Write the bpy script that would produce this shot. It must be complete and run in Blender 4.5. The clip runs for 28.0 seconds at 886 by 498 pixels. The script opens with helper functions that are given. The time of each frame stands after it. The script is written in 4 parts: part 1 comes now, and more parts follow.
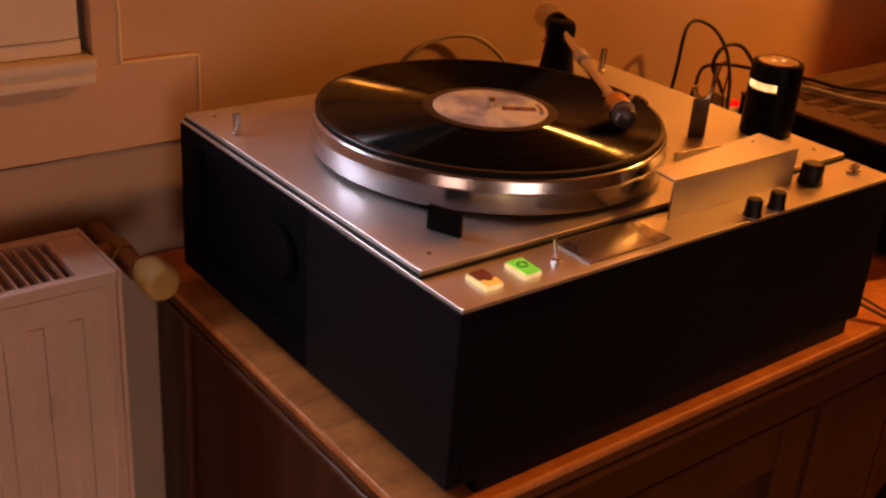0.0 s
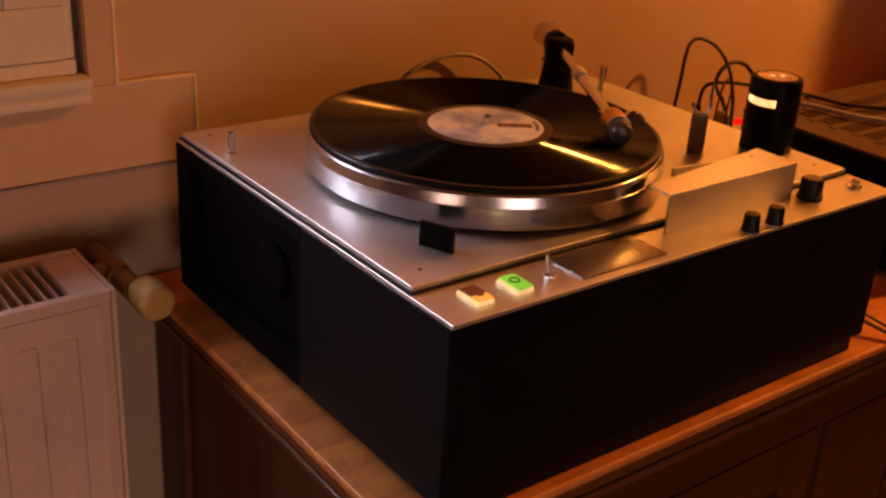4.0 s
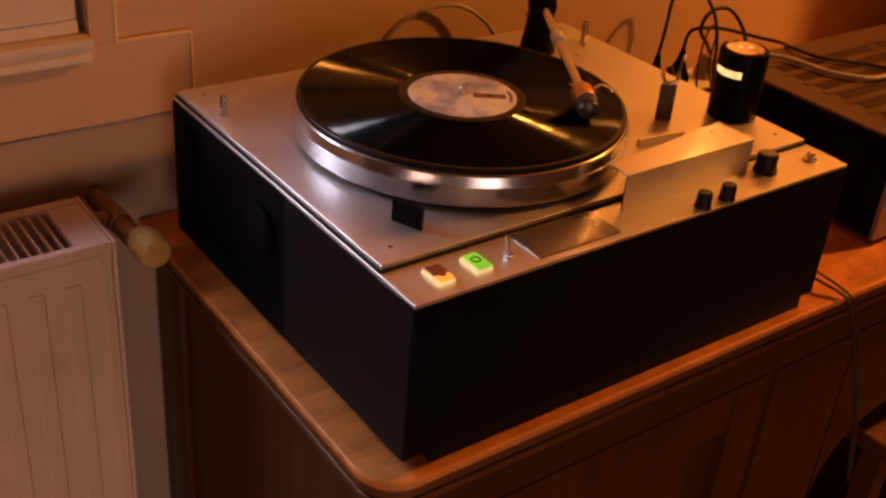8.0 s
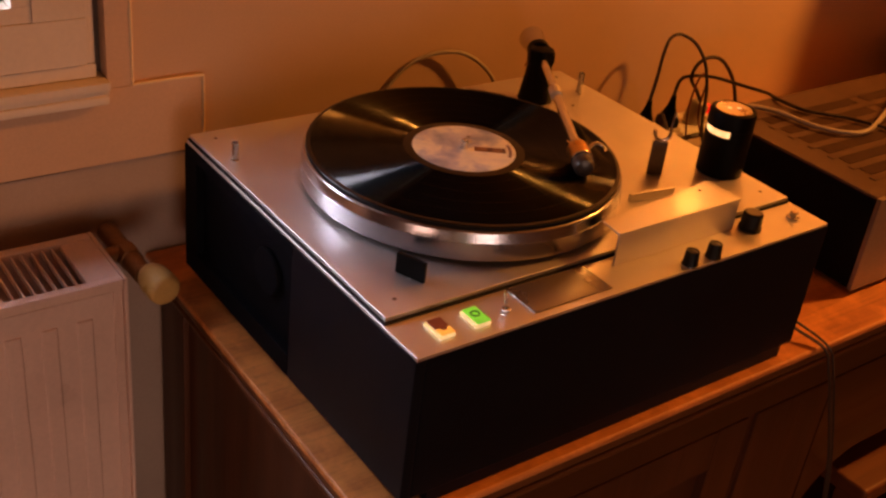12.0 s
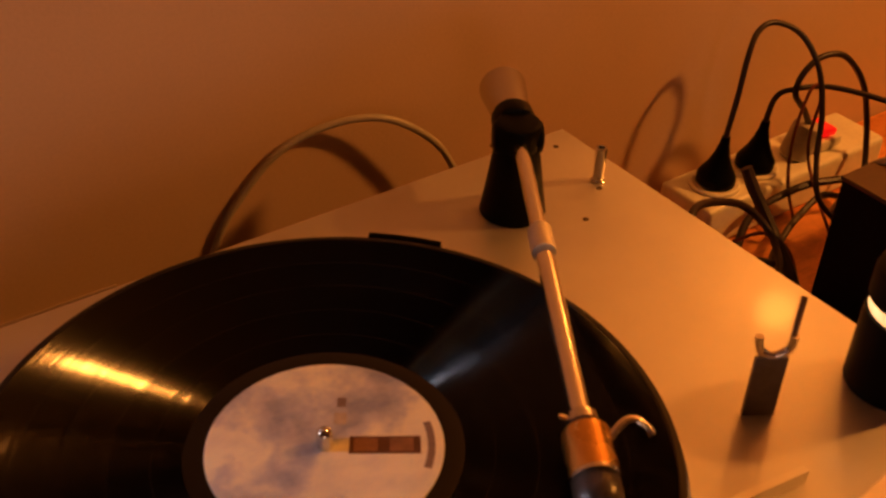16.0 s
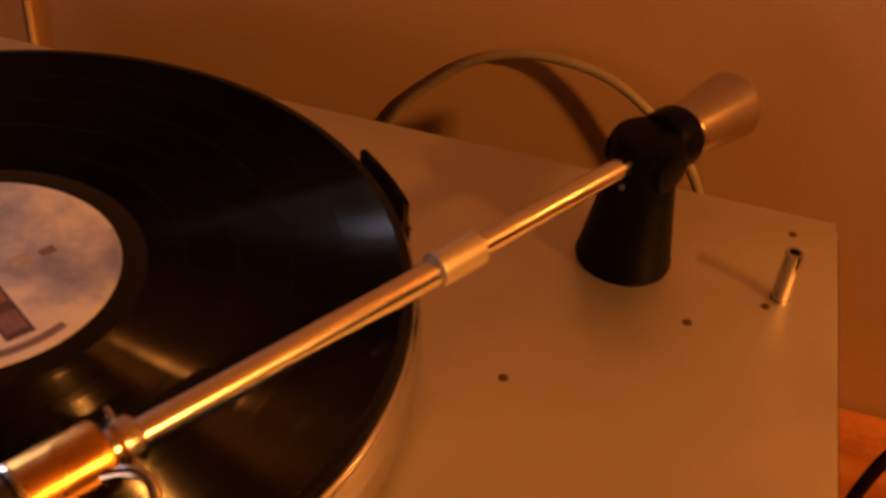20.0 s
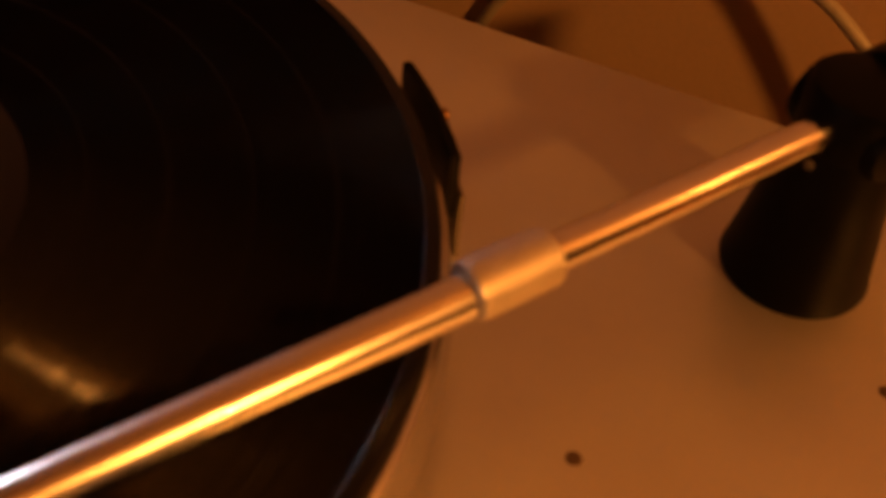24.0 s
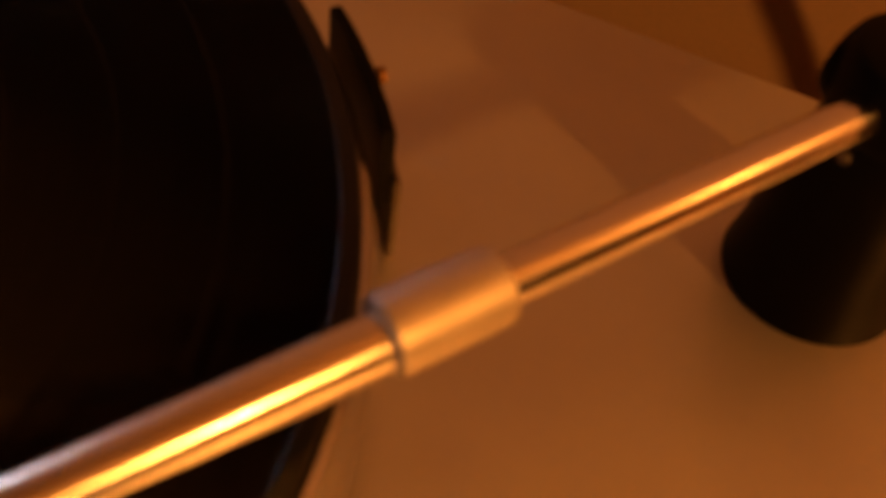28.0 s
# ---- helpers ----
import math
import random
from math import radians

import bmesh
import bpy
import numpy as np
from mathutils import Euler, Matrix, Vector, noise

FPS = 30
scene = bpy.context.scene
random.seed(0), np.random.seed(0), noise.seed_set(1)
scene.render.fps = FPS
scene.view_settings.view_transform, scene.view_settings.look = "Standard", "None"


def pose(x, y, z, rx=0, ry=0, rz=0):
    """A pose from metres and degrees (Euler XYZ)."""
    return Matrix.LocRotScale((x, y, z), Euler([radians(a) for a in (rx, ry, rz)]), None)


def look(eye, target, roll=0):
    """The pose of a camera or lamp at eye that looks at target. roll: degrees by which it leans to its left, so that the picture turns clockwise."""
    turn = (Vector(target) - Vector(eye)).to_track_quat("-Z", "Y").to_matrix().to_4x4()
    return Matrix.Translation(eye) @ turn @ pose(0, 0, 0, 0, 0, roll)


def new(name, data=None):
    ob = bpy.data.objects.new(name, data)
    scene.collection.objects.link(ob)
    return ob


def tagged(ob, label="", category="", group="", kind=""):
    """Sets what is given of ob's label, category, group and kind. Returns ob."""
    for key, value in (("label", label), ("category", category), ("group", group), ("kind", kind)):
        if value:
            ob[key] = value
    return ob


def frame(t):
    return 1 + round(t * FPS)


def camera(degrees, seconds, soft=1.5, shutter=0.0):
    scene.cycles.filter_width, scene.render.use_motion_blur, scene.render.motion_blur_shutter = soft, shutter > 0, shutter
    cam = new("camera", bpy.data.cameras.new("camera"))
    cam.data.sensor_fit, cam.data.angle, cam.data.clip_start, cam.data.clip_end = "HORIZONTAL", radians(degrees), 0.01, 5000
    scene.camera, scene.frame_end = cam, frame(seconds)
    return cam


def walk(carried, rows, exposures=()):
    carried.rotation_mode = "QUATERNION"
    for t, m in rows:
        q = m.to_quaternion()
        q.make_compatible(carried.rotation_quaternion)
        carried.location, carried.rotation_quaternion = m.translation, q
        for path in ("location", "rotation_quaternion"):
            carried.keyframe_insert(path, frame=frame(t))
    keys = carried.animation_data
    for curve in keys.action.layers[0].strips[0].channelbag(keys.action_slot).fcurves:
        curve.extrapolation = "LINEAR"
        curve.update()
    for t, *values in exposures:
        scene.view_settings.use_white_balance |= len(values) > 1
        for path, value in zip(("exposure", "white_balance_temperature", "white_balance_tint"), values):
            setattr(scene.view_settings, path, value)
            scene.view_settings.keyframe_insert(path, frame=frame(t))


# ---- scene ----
cam = camera(43.59, 28.0, soft=2.4, shutter=0.4)
cam.data.dof.use_dof = True          # focused on the whole turntable from the start on, so that near parts go soft
cam.data.dof.focus_distance, cam.data.dof.aperture_fstop = 0.95, 22.0
PATH = [
    (0, -0.6060, -0.6906, 1.2887, 64.38, -4.01, -37.39),
    (0.5, -0.5938, -0.7019, 1.2863, 64.85, -3.64, -37.34),
    (1, -0.5855, -0.7065, 1.2828, 64.90, -3.74, -37.35),
    (1.5, -0.5726, -0.7070, 1.2769, 64.19, -3.57, -37.42),
    (2, -0.5727, -0.7023, 1.2759, 65.01, -3.61, -36.98),
    (2.5, -0.5810, -0.6958, 1.2771, 65.33, -3.21, -36.15),
    (4.5, -0.5901, -0.7011, 1.2804, 65.80, -3.39, -36.94),
    (5, -0.5892, -0.7053, 1.2788, 65.90, -3.29, -36.81),
    (5.5, -0.5888, -0.7020, 1.2802, 65.87, -2.88, -36.79),
    (6, -0.5853, -0.6958, 1.2761, 65.83, -3.24, -37.19),
    (6.5, -0.5838, -0.6934, 1.2760, 65.57, -3.21, -37.23),
    (7, -0.5801, -0.6909, 1.2785, 64.34, -2.89, -37.87),
    (7.5, -0.5849, -0.7005, 1.3325, 61.86, -2.76, -36.38),
    (8, -0.5860, -0.7378, 1.3813, 59.26, -4.36, -35.55),
    (8.5, -0.5960, -0.7541, 1.4141, 59.97, -3.86, -34.73),
    (9, -0.6144, -0.7533, 1.4195, 60.27, -4.84, -34.16),
    (9.5, -0.6325, -0.7504, 1.4307, 60.39, -5.57, -34.84),
    (10, -0.6393, -0.7480, 1.4283, 59.50, -5.83, -35.57),
    (10.5, -0.6493, -0.7434, 1.4311, 59.38, -6.39, -34.65),
    (11, -0.6510, -0.7501, 1.4368, 60.03, -6.73, -35.03),
    (11.5, -0.6400, -0.7596, 1.4366, 59.94, -6.57, -34.85),
    (13.5, -0.4873, -0.5864, 1.4383, 57.45, -4.64, -39.04),
    (14, -0.4222, -0.5324, 1.4195, 58.39, -3.28, -36.28),
    (14.5, -0.3045, -0.4830, 1.3977, 57.00, -4.00, -31.87),
    (15, -0.2388, -0.4370, 1.3763, 55.15, -2.65, -28.58),
    (15.5, -0.1867, -0.3562, 1.3581, 54.43, -2.31, -32.09),
    (16, -0.1524, -0.2892, 1.3303, 53.61, -1.41, -34.97),
    (16.5, -0.1020, -0.2688, 1.3109, 52.78, -2.80, -29.25),
    (17, -0.0153, -0.2873, 1.3114, 51.91, -4.01, -15.70),
    (17.5, 0.0317, -0.2906, 1.3148, 50.88, -2.50, -9.01),
    (18, 0.0565, -0.2575, 1.3059, 51.49, -5.78, -8.13),
    (18.5, 0.1118, -0.2518, 1.2909, 49.20, -4.78, 2.02),
    (19, 0.1644, -0.2531, 1.2729, 50.21, -4.71, 10.87),
    (19.5, 0.1960, -0.2364, 1.2501, 50.33, -4.45, 13.70),
    (20, 0.2119, -0.2361, 1.2418, 50.75, -4.59, 15.72),
    (20.5, 0.2109, -0.2309, 1.2352, 51.54, -3.82, 17.05),
    (22.5, 0.1827, -0.1864, 1.1972, 49.69, -4.69, 18.49),
    (23, 0.1750, -0.1430, 1.1721, 48.85, -5.62, 16.22),
    (23.5, 0.1675, -0.1158, 1.1739, 46.19, -5.86, 21.47),
    (24, 0.1971, -0.0965, 1.1616, 44.14, -4.37, 25.20),
    (24.5, 0.2159, -0.0943, 1.1541, 45.03, -4.04, 25.69),
    (25, 0.2196, -0.0872, 1.1509, 44.86, -3.80, 27.18),
    (25.5, 0.2097, -0.0853, 1.1549, 44.02, -4.42, 28.94),
    (26, 0.1910, -0.0747, 1.1451, 42.55, -6.69, 27.24),
    (26.5, 0.1838, -0.0622, 1.1394, 41.30, -5.61, 26.85),
    (27, 0.1890, -0.0529, 1.1318, 40.72, -6.18, 25.89),
    (27.5, 0.1905, -0.0476, 1.1335, 40.95, -7.02, 25.71),
    (28, 0.1871, -0.0439, 1.1288, 40.62, -5.90, 25.73),
]
EXPOSURES = [(0.0, 0.03), (11.5, 0.05), (14.0, 0.02), (17.0, -0.08), (22.0, -0.13), (28.0, -0.20)]
walk(cam, [(t, pose(x, y, z, rx, ry, rz)) for t, x, y, z, rx, ry, rz in PATH], EXPOSURES)

# ---------------------------------------------------------------- world and lights
world = bpy.data.worlds.new("dusk")
scene.world = world
world.use_nodes = True
wn = world.node_tree.nodes
sky = wn.new("ShaderNodeTexSky")
sky.sky_type, sky.sun_disc = "NISHITA", False
sky.sun_elevation, sky.sun_rotation = radians(8), radians(60)
world.node_tree.links.new(sky.outputs[0], wn["Background"].inputs[0])
wn["Background"].inputs[1].default_value = 0.05

Z0 = 0.95            # height of the deck plate above the floor; all places below are given from its top


def lamp(name, kind, place, power, colour, size, target=None):
    data = bpy.data.lights.new(name, kind)
    data.energy, data.color = power, colour
    ob = new(name, data)
    x, y, z = place
    if kind == "AREA":
        data.shape, data.size, data.size_y = "RECTANGLE", size[0], size[1]
        tx, ty, tz = target
        ob.matrix_world = look((x, y, z + Z0), (tx, ty, tz + Z0))
    else:
        data.shadow_soft_size = size
        ob.location = (x, y, z + Z0)
    return ob


WARM = (1.0, 0.330, 0.050)
# two warm room lamps to the right and daylight from the window; the left, front and back lights are added fills without
# a source of their own
lamp("room_lamp", "POINT", (1.34, -0.385, 0.84), 57.5, WARM, 0.042)
lamp("wall_lamp", "POINT", (0.645, 0.222, 0.335), 0.80, WARM, 0.020)
lamp("window_light", "AREA", (-0.49, 0.335, 0.27), 2.2, (0.90, 0.84, 1.0), (0.27, 0.26), (-0.47, -0.4, 0.37))
# Added fills for radiator, cabinet and wall; no window or lamp stands there.
side = lamp("side_fill", "AREA", (-2.16, -1.1, -0.30), 1.2, (1.0, 0.52, 0.36), (0.9, 0.6), (-0.45, 0.12, -0.45))
side.data.spread = radians(75)
front = lamp("front_fill", "AREA", (-0.9, -2.74, -0.30), 1.6, (1.0, 0.62, 0.48), (0.9, 0.7), (-0.5, 0.2, -0.55))
front.data.spread = radians(60)
lamp("back_fill", "AREA", (-1.2, -2.74, 0.50), 4.8, (1.0, 0.44, 0.21), (0.8, 0.6), (-0.1, 0.0, 0.1))

# ---------------------------------------------------------------- materials


def graph(name):
    m = bpy.data.materials.new(name)
    m.use_nodes = True
    nt = m.node_tree
    return m, nt, nt.nodes["Principled BSDF"]


def link(nt, a, b):
    nt.links.new(a, b)


def coords(nt, scale=(1, 1, 1), rot=(0, 0, 0)):
    tc, mp = nt.nodes.new("ShaderNodeTexCoord"), nt.nodes.new("ShaderNodeMapping")
    mp.inputs["Scale"].default_value, mp.inputs["Rotation"].default_value = scale, rot
    link(nt, tc.outputs["Object"], mp.inputs[0])
    return mp.outputs[0]


def noise_tex(nt, vec, scale, detail=4.0, rough=0.55):
    n = nt.nodes.new("ShaderNodeTexNoise")
    n.inputs["Scale"].default_value, n.inputs["Detail"].default_value, n.inputs["Roughness"].default_value = scale, detail, rough
    link(nt, vec, n.inputs["Vector"])
    return n.outputs[0]


def ramp(nt, fac, stops):
    r = nt.nodes.new("ShaderNodeValToRGB")
    el = r.color_ramp.elements
    while len(el) < len(stops):
        el.new(0.5)
    for e, (p, c) in zip(el, stops):
        e.position, e.color = p, (*c, 1)
    link(nt, fac, r.inputs[0])
    return r.outputs[0]


def span(nt, fac, lo, hi, a=0.3, b=0.7):
    r = nt.nodes.new("ShaderNodeMapRange")
    for n, v in zip(range(1, 5), (a, b, lo, hi)):
        r.inputs[n].default_value = v
    link(nt, fac, r.inputs[0])
    return r.outputs[0]


def blend(nt, fac, a, b, mode="MIX"):
    m = nt.nodes.new("ShaderNodeMix")
    m.data_type, m.blend_type = "RGBA", mode
    for sock, v in ((m.inputs[0], fac), (m.inputs[6], a), (m.inputs[7], b)):
        if isinstance(v, (int, float)):
            sock.default_value = v
        elif isinstance(v, tuple):
            sock.default_value = (*v, 1)
        else:
            link(nt, v, sock)
    return m.outputs[2]


def bump(nt, bsdf, height, strength, dist=0.001):
    b = nt.nodes.new("ShaderNodeBump")
    b.inputs["Strength"].default_value, b.inputs["Distance"].default_value = strength, dist
    link(nt, height, b.inputs["Height"])
    link(nt, b.outputs[0], bsdf.inputs["Normal"])


def tint(c, k):
    return tuple(min(1.0, v * k) for v in c)


def surface(name, colour, rough, metal=0.0, spec=0.5, fine=300.0, coarse=9.0, vary=0.25, relief=0.15, stretch=(1, 1, 1), depth=0.0006, coat=0.0):
    """A surface with stains at a coarse scale, grain at a fine one, uneven gloss and a fine relief."""
    m, nt, b = graph(name)
    v = coords(nt, stretch)
    big, small = noise_tex(nt, v, coarse, 5), noise_tex(nt, v, fine, 3)
    col = ramp(nt, big, [(0.3, tint(colour, 1 - vary)), (0.7, tint(colour, 1 + vary * 0.6))])
    col = blend(nt, 0.35, col, ramp(nt, small, [(0.35, tint(colour, 1 - vary * 0.8)), (0.65, tint(colour, 1 + vary * 0.5))]))
    link(nt, col, b.inputs["Base Color"])
    link(nt, span(nt, big, max(0.02, rough - 0.08), min(1, rough + 0.1)), b.inputs["Roughness"])
    b.inputs["Metallic"].default_value = metal
    b.inputs["Coat Weight"].default_value = coat
    b.inputs["Specular IOR Level"].default_value = spec
    if relief:
        bump(nt, b, small, relief, depth)
    return m


def wood(name, dark, light, rough, axis, worn=0.0):
    """Wood with rings and pores drawn out along one axis; worn: how much pale scuffing lies on it."""
    m, nt, b = graph(name)
    st = [14, 14, 14]
    st[axis] = 1.1
    v = coords(nt, tuple(st))
    warp = noise_tex(nt, v, 1.6, 4)
    w = nt.nodes.new("ShaderNodeTexWave")
    w.wave_type, w.bands_direction = "BANDS", "Y" if axis != 1 else "X"
    w.inputs["Scale"].default_value, w.inputs["Distortion"].default_value, w.inputs["Detail"].default_value = 0.5, 14.0, 4.0
    link(nt, v, w.inputs["Vector"])
    st2 = [260, 260, 260]
    st2[axis] = 12
    pores = noise_tex(nt, coords(nt, tuple(st2)), 1.0, 3)
    col = ramp(nt, w.outputs["Fac"], [(0.1, dark), (0.85, light)])
    col = blend(nt, 0.45, col, ramp(nt, warp, [(0.3, tint(dark, 0.9)), (0.7, light)]))
    col = blend(nt, span(nt, pores, 0.0, 0.5, 0.5, 0.75), col, tint(dark, 0.5))
    if worn:
        scuff = noise_tex(nt, coords(nt, (22, 22, 22)), 1.0, 8, 0.7)
        col = blend(nt, span(nt, scuff, 0.0, worn, 0.45, 0.62), col, tint(light, 1.45))
    link(nt, col, b.inputs["Base Color"])
    link(nt, span(nt, warp, rough - 0.08, rough + 0.12), b.inputs["Roughness"])
    bump(nt, b, pores, 0.25, 0.0006)
    return m


def brushed(name, colour, rough, along=0, mark=0.3, vary=0.1, metal=0.86, coat=0.3):
    """Metal brushed along one axis."""
    m, nt, b = graph(name)
    st = [2600, 2600, 2600]
    st[along] = 60
    lines = noise_tex(nt, coords(nt, tuple(st)), 1.0, 2)
    stains = noise_tex(nt, coords(nt), 14, 6)
    col = ramp(nt, stains, [(0.3, tint(colour, 1 - vary)), (0.7, tint(colour, 1 + vary * 0.4))])
    link(nt, blend(nt, mark, col, ramp(nt, lines, [(0.3, tint(colour, 0.8)), (0.7, colour)])), b.inputs["Base Color"])
    link(nt, span(nt, stains, rough - 0.05, rough + 0.08), b.inputs["Roughness"])
    b.inputs["Metallic"].default_value = metal
    b.inputs["Coat Weight"].default_value = coat
    b.inputs["Coat Roughness"].default_value = 0.10
    bump(nt, b, lines, 0.25 * mark, 0.0002)
    return m


def turned(name, colour, rough, aniso=0.7):
    """Metal turned on a lathe, with fine rings about the thing's upright axis."""
    m, nt, b = graph(name)
    rings = noise_tex(nt, coords(nt, (0.2, 0.2, 900)), 1.0, 2)
    stains = noise_tex(nt, coords(nt), 30, 5)
    link(nt, ramp(nt, stains, [(0.3, tint(colour, 0.94)), (0.7, colour)]), b.inputs["Base Color"])
    link(nt, span(nt, stains, rough - 0.01, rough + 0.02), b.inputs["Roughness"])
    b.inputs["Metallic"].default_value = 1.0
    bump(nt, b, rings, 0.05, 0.0003)
    return m


def glowing(name, colour, strength):
    m, nt, b = graph(name)
    v = noise_tex(nt, coords(nt), 160, 2)
    link(nt, ramp(nt, v, [(0.3, tint(colour, 0.75)), (0.7, colour)]), b.inputs["Emission Color"])
    b.inputs["Base Color"].default_value = (*tint(colour, 0.6), 1)
    b.inputs["Emission Strength"].default_value = strength
    b.inputs["Roughness"].default_value = 0.35
    return m


def vinyl(name):
    """Black record lacquer, a little rougher in some bands of tracks than in others."""
    m, nt, b = graph(name)
    tc = nt.nodes.new("ShaderNodeTexCoord")
    flat = nt.nodes.new("ShaderNodeVectorMath")
    flat.operation = "MULTIPLY"
    flat.inputs[1].default_value = (1, 1, 0)
    link(nt, tc.outputs["Object"], flat.inputs[0])
    rad = nt.nodes.new("ShaderNodeVectorMath")
    rad.operation = "LENGTH"
    link(nt, flat.outputs[0], rad.inputs[0])
    comb = nt.nodes.new("ShaderNodeCombineXYZ")
    link(nt, rad.outputs["Value"], comb.inputs[0])
    bands = noise_tex(nt, comb.outputs[0], 420, 3)
    dust = noise_tex(nt, coords(nt), 900, 2)
    link(nt, blend(nt, span(nt, rad.outputs["Value"], 0.0, 1.0, 0.1462, 0.1475), span(nt, bands, 0.095, 0.145), (0.34, 0.34, 0.34)), b.inputs["Roughness"])
    link(nt, ramp(nt, dust, [(0.74, (0.0015, 0.0015, 0.0016)), (0.82, (0.012, 0.011, 0.010))]), b.inputs["Base Color"])
    b.inputs["Specular IOR Level"].default_value = 0.4
    return m


M_WALL = surface("cream_paint", (0.63, 0.435, 0.285), 0.75, fine=420, coarse=4, vary=0.10, relief=0.25)
# Walls out of view: dark so that little light bounces back.
M_WALL2 = surface("unseen_wall_brown", (0.16, 0.10, 0.07), 0.8, fine=420, coarse=4, vary=0.10, relief=0.25)
M_BEAD = surface("lit_edge_pale", (0.90, 0.70, 0.42), 0.6, fine=300, coarse=30, vary=0.15, relief=0.2)
M_BANDSHADE = surface("band_shade_line", (0.10, 0.055, 0.03), 0.8, coarse=40, vary=0.4)
M_DADO = surface("grey_brown_paint", (0.46, 0.355, 0.29), 0.75, fine=420, coarse=5, vary=0.14, relief=0.25)
M_BAND = surface("peach_paint", (0.66, 0.45, 0.30), 0.7, fine=300, coarse=5, vary=0.12, relief=0.3)
M_FLOOR = wood("floor_wood", (0.10, 0.05, 0.025), (0.22, 0.12, 0.06), 0.45, 0)
# Ceiling out of view, kept dark to weaken reflections in record and plinth.
M_CEIL = surface("unseen_ceiling_dark", (0.22, 0.145, 0.095), 0.8, vary=0.06)
M_WHITE = surface("white_lacquer", (0.76, 0.66, 0.55), 0.35, fine=200, coarse=7, vary=0.10, relief=0.08)
M_RAD = surface("radiator_enamel", (0.74, 0.555, 0.465), 0.35, fine=220, coarse=8, vary=0.14, relief=0.08)
M_HOLLOW = surface("dark_hollow_fill", (0.12, 0.09, 0.07), 0.7, vary=0.4)
M_KNOB = surface("aged_white_plastic", (0.56, 0.37, 0.12), 0.3, vary=0.18, coarse=40)
M_BRASS = surface("dull_brass", (0.30, 0.16, 0.07), 0.45, metal=0.7, coarse=60, vary=0.4)
# Same cabinet wood: lit tone for the top, shaded tones for front and sides.
M_TOP = wood("lit_worn_top_wood", (0.48, 0.155, 0.034), (0.70, 0.275, 0.072), 0.42, 0, worn=0.5)
M_BODY = wood("shaded_cabinet_wood", (0.064, 0.0195, 0.0066), (0.100, 0.0325, 0.0108), 0.42, 2)
M_RAIL = wood("shaded_rail_wood", (0.060, 0.019, 0.006), (0.100, 0.034, 0.010), 0.36, 0)
M_MOULD = wood("half_lit_moulding_wood", (0.095, 0.031, 0.009), (0.160, 0.058, 0.017), 0.36, 0, worn=0.25)
M_SEAT = wood("seat_wood", (0.12, 0.034, 0.010), (0.17, 0.055, 0.016), 0.4, 0)
M_PLINTH = surface("black_lacquer", (0.0055, 0.0075, 0.0125), 0.36, spec=0.10, fine=500, coarse=12, vary=0.5, relief=0.05)
# Darker than the plinth lacquer: the shade of the side recess in colour.
M_RECESS = surface("recess_shade_black", (0.0040, 0.0050, 0.0075), 0.75, spec=0.06, fine=500, coarse=14, vary=0.4, relief=0.1)
M_PLATE = brushed("satin_deck", (0.76, 0.72, 0.67), 0.48, 0, 0.06, coat=0.30)
M_STRIP = brushed("satin_strip", (0.78, 0.74, 0.68), 0.42, 0, 0.06)
M_METER = brushed("dark_brushed_cover", (0.34, 0.31, 0.29), 0.30, 1, metal=0.9)
M_COVER = brushed("satin_cover", (0.78, 0.75, 0.70), 0.42, 0, 0.1)
M_PLATTER = turned("turned_platter", (0.64, 0.66, 0.74), 0.20)
M_MAT = surface("black_rubber", (0.008, 0.008, 0.008), 0.7, spec=0.3, vary=0.4)
M_VINYL = vinyl("vinyl")
M_CHROME = surface("chrome", (0.74, 0.72, 0.70), 0.17, metal=1.0, coarse=60, vary=0.08, relief=0.02)
M_FORK = surface("bright_chrome", (0.86, 0.84, 0.80), 0.08, metal=1.0, coarse=60, vary=0.08, relief=0.02)
M_LID = surface("wall_reflection_lid", (0.42, 0.31, 0.22), 0.28, metal=0.9, coarse=60, vary=0.2, relief=0.03)
M_ARM = surface("polished_tube", (0.92, 0.89, 0.82), 0.20, metal=1.0, coarse=9, vary=0.08, relief=0, coat=0.8)
M_SATIN = turned("satin_steel", (0.60, 0.54, 0.46), 0.22)
M_COLLAR = surface("matte_aluminium", (0.78, 0.72, 0.62), 0.50, metal=0.85, coarse=60, vary=0.10, relief=0.04)
M_GOLD = surface("gold_anodised", (0.83, 0.47, 0.12), 0.28, metal=1.0, coarse=60, vary=0.10, relief=0.03)
M_BLACK = surface("satin_black", (0.003, 0.003, 0.003), 0.40, spec=0.09, fine=400, coarse=30, vary=0.5, relief=0.05)
M_CART = surface("dark_brown_shell", (0.055, 0.042, 0.034), 0.32, spec=0.5, coarse=60, vary=0.3)
M_KNOBB = surface("black_knob", (0.005, 0.005, 0.005), 0.4, spec=0.3, coarse=80, vary=0.4)
M_SCREW = surface("dark_screw", (0.20, 0.145, 0.105), 0.45, metal=0.7, coarse=200, vary=0.4)
M_GREY = surface("grey_steel", (0.20, 0.18, 0.16), 0.45, metal=0.6, coarse=60, vary=0.25)
M_CABLE = surface("black_cable", (0.020, 0.0085, 0.0075), 0.45, coarse=60, vary=0.4)
M_CGREY = surface("grey_cable", (0.055, 0.036, 0.026), 0.5, coarse=60, vary=0.25)
M_CPALE = surface("pale_grey_cable", (0.42, 0.37, 0.30), 0.45, coarse=60, vary=0.2)
M_CRED = surface("red_wire", (0.15, 0.025, 0.014), 0.45, coarse=60, vary=0.3)
